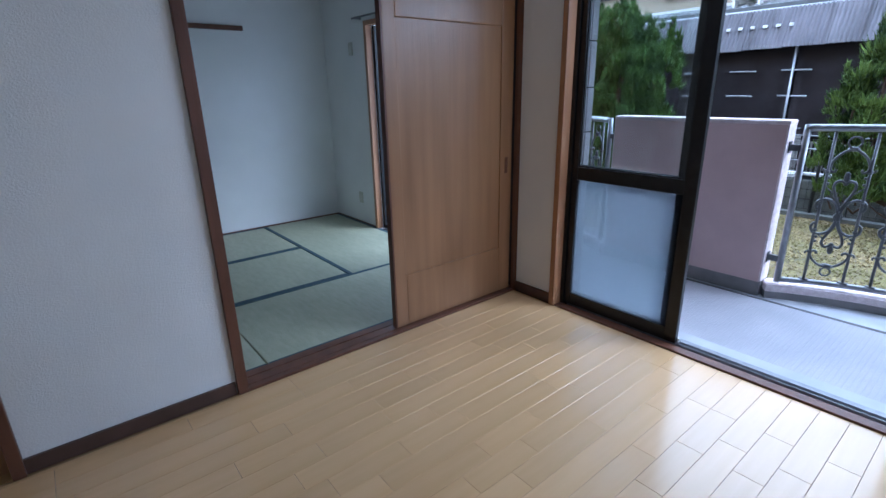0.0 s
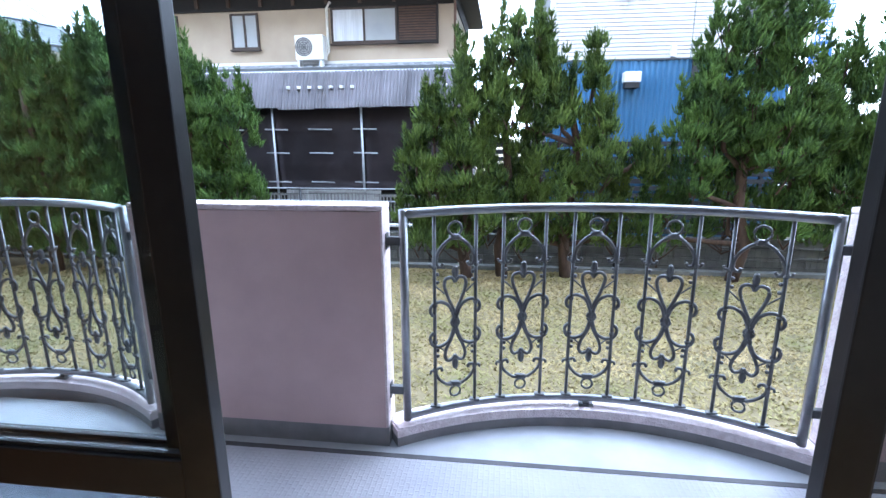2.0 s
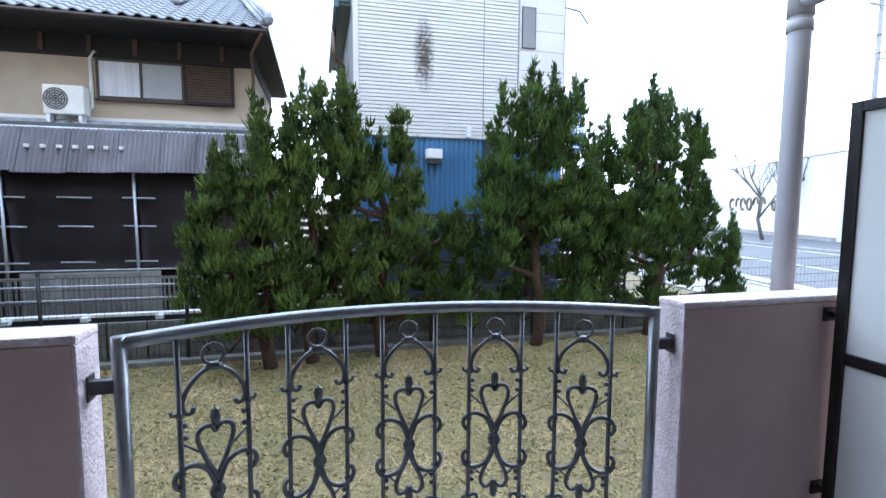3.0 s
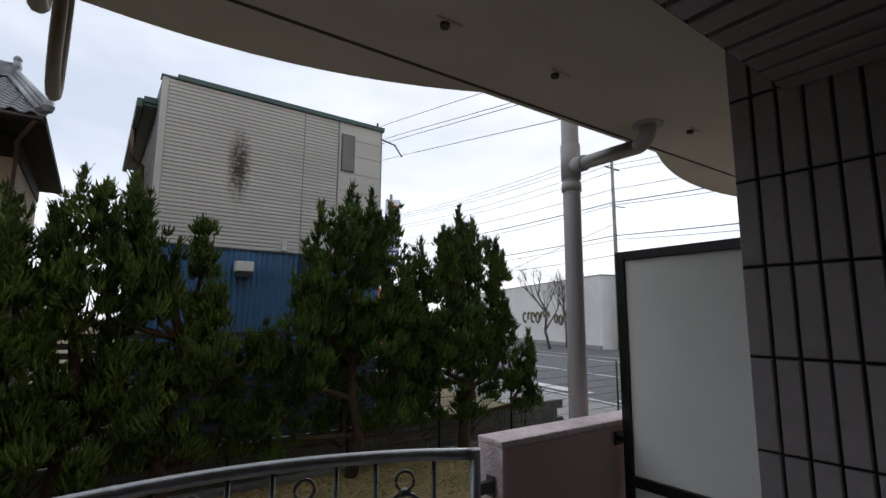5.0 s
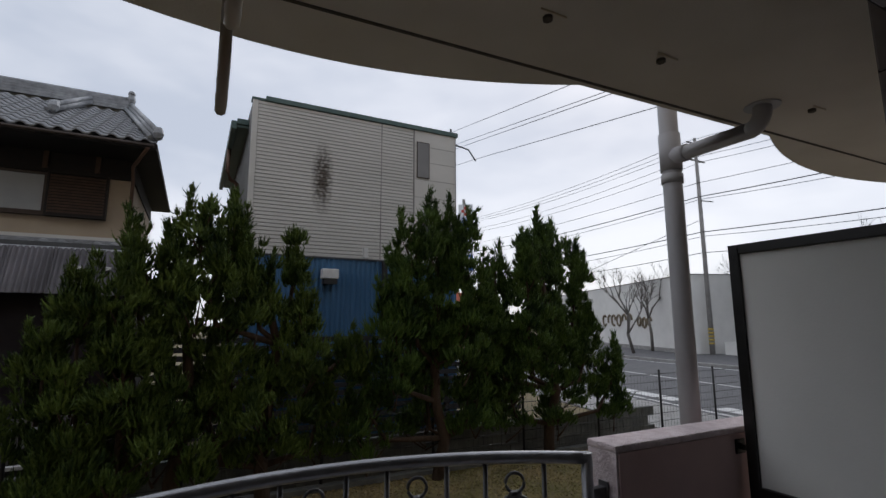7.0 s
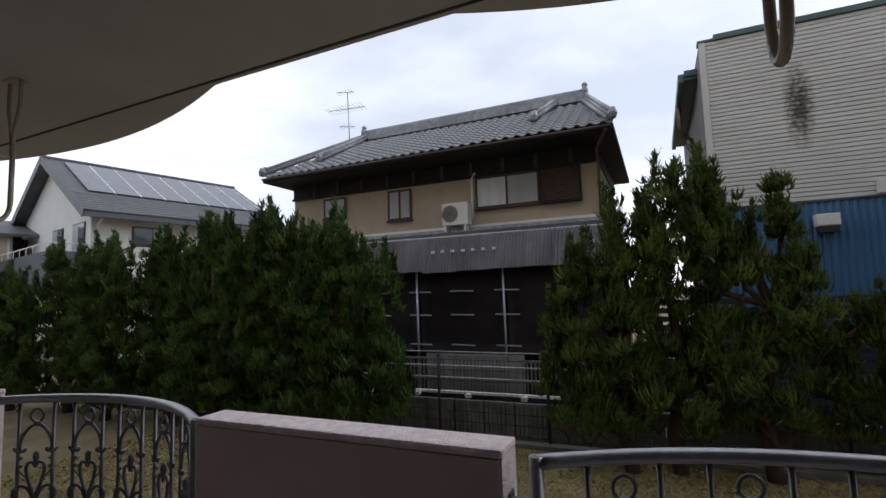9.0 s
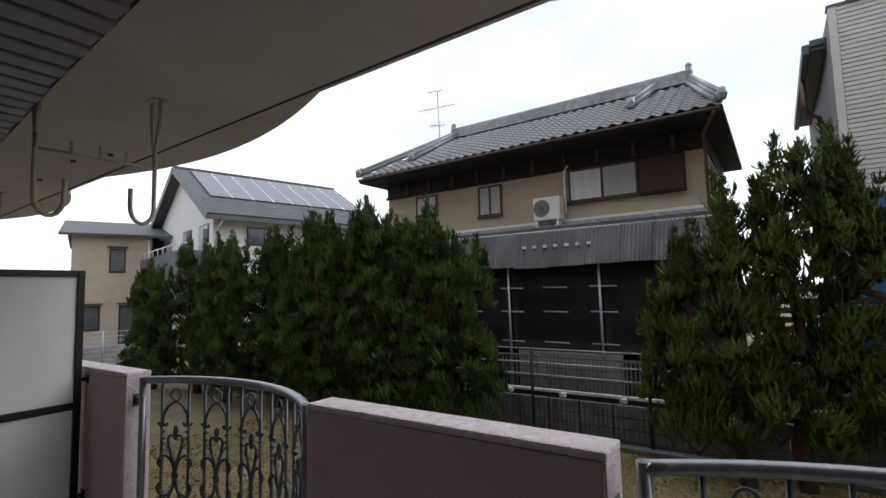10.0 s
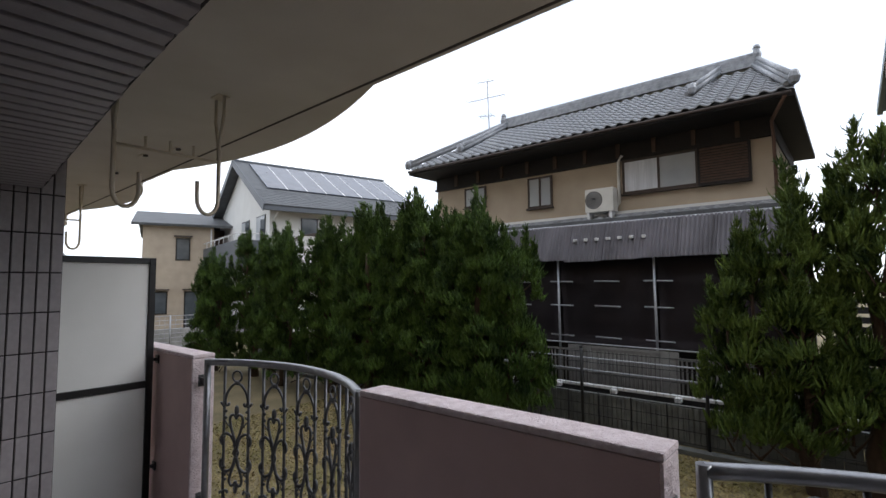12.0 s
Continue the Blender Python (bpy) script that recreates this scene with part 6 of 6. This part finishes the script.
bal = part("balcony", box(SX - 0.9, SX + 0.54, SY - 5.1, SY + 5.1, 2.37, 3.68, 0.02), M["grey_panel"], wh, "slate grey balcony")
part("rail", merged(tube([(SX - 0.85, SY - 5.05, 4.0), (SX - 0.85, SY + 5.0, 4.0)], 0.03, 6), tube([(SX - 0.85, SY - 5.05, 4.0), (SX + 0.5, SY - 5.05, 4.0)], 0.03, 6), *[tube([(SX - 0.85, SY - 5.05 + q * 1.0, 3.67), (SX - 0.85, SY - 5.05 + q * 1.0, 4.0)], 0.02, 5) for q in range(11)]), M["white_metal"], bal)
for y0 in (-4.5, -1.7):
    w = part("window", box(SX + 0.51, SX + 0.545, SY + y0, SY + y0 + 1.5, 3.69, 5.05), M["alu"], wh)
    part("pane", box(SX + 0.495, SX + 0.5095, SY + y0 + 0.06, SY + y0 + 0.73, 3.75, 4.99), M["pane_dark"], w)
    part("pane", box(SX + 0.495, SX + 0.5095, SY + y0 + 0.77, SY + y0 + 1.44, 3.75, 4.99), M["pane_pale"], w)
for x0 in (2.1, 6.0):
    w = part("window", box(SX + x0, SX + x0 + 1.7, SY - 5.135, SY - 5.105, 4.0, 4.9), M["alu"], wh)
    part("pane", box(SX + x0 + 0.06, SX + x0 + 0.82, SY - 5.155, SY - 5.1355, 4.06, 4.84), M["pane_dark"], w)
    part("pane", box(SX + x0 + 0.88, SX + x0 + 1.64, SY - 5.155, SY - 5.1355, 4.06, 4.84), M["curtain"], w)
part("downpipe", tube([(SX + 0.75, SY - 5.9, 5.1), (SX + 0.75, SY - 5.2, 4.8), (SX + 0.75, SY - 5.2, GZ)], 0.05, 6), M["white_metal"], wh)
for q in range(3):
    part("canopy_hoop", tube([(SX + 2.2 + 1.5 * math.cos(t), SY - 6.0 - 0.5 * q, 2.6 + 1.35 * math.sin(t)) for t in np.linspace(0, math.pi, 14)], 0.03, 5), M["brown_metal"], wh, "arched brown canopy frame")
wh.rotation_euler = (0, 0, radians(-12.7))
th = thing("tan_house", (12.54, 31.5, GZ), "tan two-storey house with a shallow grey roof", "house")
part("wall", box(12.54, 16.2, 31.5, 39, GZ, 5.0), M["tan_siding"], th)
part("side_wall", box(16.201, 18.5, 33.0, 39, GZ, 5.0), M["eave_brown"], th, "brown recessed side wall")
part("downpipe", tube([(16.05, 31.42, 4.9), (16.05, 31.42, GZ)], 0.05, 6), M["white_metal"], th)
th.rotation_euler = (0, 0, radians(-21))
part("roof", merged(roof_plane(12.0, 18.9, 31.0, 4.95, 35, 6.1, 0.14), roof_plane(12.0, 18.9, 39.5, 4.95, 35, 6.1, 0.14)), M["slate"], th, "shallow grey roof")
for x0, z0, z1, wd in ((14.2, 3.0, 4.3, 0.75), (13.0, -0.1, 1.2, 0.85), (14.7, -0.9, 1.2, 0.75)):
    w = part("window", box(x0, x0 + wd, 31.46, 31.499, z0, z1), M["alu"], th)
    part("pane", box(x0 + 0.07, x0 + wd - 0.07, 31.44, 31.4595, z0 + 0.07, z1 - 0.07), M["pane_dark"], w)
    part("hood", box(x0 - 0.1, x0 + wd + 0.1, 31.2, 31.499, z1 + 0.08, z1 + 0.14), M["brown_metal"], w)
for x0, x1, y0, h, mat_n in ((6.0, 10.5, 40, 3.2, "white_render"), (3.0, 12.0, 62, 7.0, "white_render"), (8.5, 11.5, 52, 8.0, "white_render"), (-2, 4, 48, 3.4, "tan_siding")):
    fh = thing("far_house", ((x0 + x1) / 2, y0 + 3, GZ), "pale distant house with small windows and a grey roof", "house", "distant houses")
    part("wall", box(x0, x1, y0, y0 + 7, GZ, h), M[mat_n], fh)
    part("roof", merged(roof_plane(x0 - 0.4, x1 + 0.4, y0 - 0.5, h - 0.05, y0 + 3.5, h + 1.3, 0.15), roof_plane(x0 - 0.4, x1 + 0.4, y0 + 7.5, h - 0.05, y0 + 3.5, h + 1.3, 0.15)), M["slate"], fh)
    for k in range(int((x1 - x0) / 2)):
        for z in np.arange(0.3, h - 1.2, 2.6):
            w = part("window", box(x0 + 0.5 + k * 2, x0 + 1.7 + k * 2, y0 - 0.03, y0 - 0.001, z, z + 1.1), M["alu"], fh)
            part("pane", box(x0 + 0.57 + k * 2, x0 + 1.63 + k * 2, y0 - 0.05, y0 - 0.0305, z + 0.07, z + 1.03), M["pane_dark"], w)
side_fence = thing("yard_fence", (9.5, 22, GZ), "grey wire yard fence before the far houses", "fence")
for k in range(9):
    part("post", tube([(5.0 + k * 1.4, 22, GZ), (5.0 + k * 1.4, 22, 0.35)], 0.03, 6), M["galv"], side_fence)
part("wire", merged(*[tube([(5, 22, z), (16.2, 22, z)], 0.012, 4) for z in np.linspace(GZ + 0.1, 0.32, 8)], *[tube([(5 + k * 0.2, 22, GZ), (5 + k * 0.2, 22, 0.3)], 0.007, 3) for k in range(56)]), M["galv"], side_fence)
solid("far_block_wall", box(3.0, 16.3, 22.6, 22.8, GZ, GZ + 0.75), M["concrete"], "low pale concrete wall before the far houses", "wall", "structure")

# ---- tiles and planks ----
TZ, TX = 0.250, 0.0640     # tile pitch, long and short


def tile_field(parent, origin, along, up_, nrm, n_a, n_u, pa, pu, thick=0.012, joint=0.008, tops=None):
    """Rows of tiles as single pieces; origin is the low corner, along/up_/nrm unit directions."""
    o, a, u, n = (Vector(v) for v in (origin, along, up_, nrm))
    cache = {}
    for i in range(n_a):
        for j in range(n_u):
            la, lu = pa - joint, pu - joint
            if tops is not None and j == n_u - 1:
                lu = tops
            key = (round(la, 4), round(lu, 4))
            if key not in cache:
                bm = box(0, la, 0, lu, 0, thick)
                bmesh.ops.bevel(bm, geom=[e for e in bm.edges if abs(e.verts[0].co.z - thick) < 1e-6 and abs(e.verts[1].co.z - thick) < 1e-6], offset=0.003, segments=1, affect='EDGES')
                cache[key] = mesh_of("tile", bm, M["tile"])
            ob = new("tile", cache[key])
            ob.parent = parent
            p = o + a * (i * pa + joint / 2) + u * (j * pu + joint / 2)
            ob.matrix_basis = Matrix(((a.x, u.x, n.x, p.x), (a.y, u.y, n.y, p.y), (a.z, u.z, n.z, p.z), (0, 0, 0, 1)))


wing_right = solid("wall_wing_south", box(2.6605, 3.309, -1.52, -0.880, -0.40, 2.549), M["grout"], "mauve-grey tiled wing wall beside the window", "wall", "structure")
tile_field(wing_right, (3.309, -0.880, -0.246), (-1, 0, 0), (0, 0, 1), (0, 1, 0), 10, 11, 0.0612, 0.2425)
wing_left = solid("wall_wing_north", box(2.84, 3.517, 4.74, 5.03, -0.40, 2.549), M["grout"], "mauve-grey tiled wing wall beside the mat room", "wall", "structure")
tile_field(wing_left, (2.882, 4.74, -0.325), (1, 0, 0), (0, 0, 1), (0, -1, 0), 10, 11, 0.0635, 0.2446)
tile_field(facade, (2.82, 1.965, -0.2), (-1, 0, 0), (0, 0, 1), (0, -1, 0), 2, 11, TX, TZ)
for k in range(65):
    yk = -0.866 + k * 0.086
    tile_field(facade, (2.842, yk, 2.176), (0, 1, 0), (1, 0, 0), (0, 0, -1), 1, 1, 0.086, round(soffit_x(yk) - 2.842, 2), 0.020, 0.021)

plank_cache = {}
rng_p = random.Random(21)
PW = 0.1005
row = 0
y = -1.25
while y < 2.285:
    x = 2.546
    first = True
    while x > -1.6:
        l = rng_p.choice((0.30, 0.45, 0.60, 0.90)) if not first else rng_p.choice((0.18, 0.33, 0.5, 0.7))
        first = False
        w = min(PW, 2.285 - y)
        key = (round(l, 3), round(w, 3))
        if key not in plank_cache:
            bm = box(0.0006, l - 0.0006, 0.0005, w - 0.0005, 0.0, 0.008)
            bmesh.ops.bevel(bm, geom=[e for e in bm.edges if abs(e.verts[0].co.z - 0.008) < 1e-6 and abs(e.verts[1].co.z - 0.008) < 1e-6], offset=0.0009, segments=1, affect='EDGES')
            plank_cache[key] = mesh_of("plank", bm, M["plank"])
        ob = new("plank", plank_cache[key])
        ob.parent = floor
        ob.location = (x - l, y, -0.008)
        x -= l
    y += PW
far_planks = merged(box(-2.69, -2.2, -1.24, 2.28, -0.008, -0.001), box(-2.2, -1.62, -1.24, 2.28, -0.008, -0.001))
part("plank_rest", far_planks, M["plank"], floor)
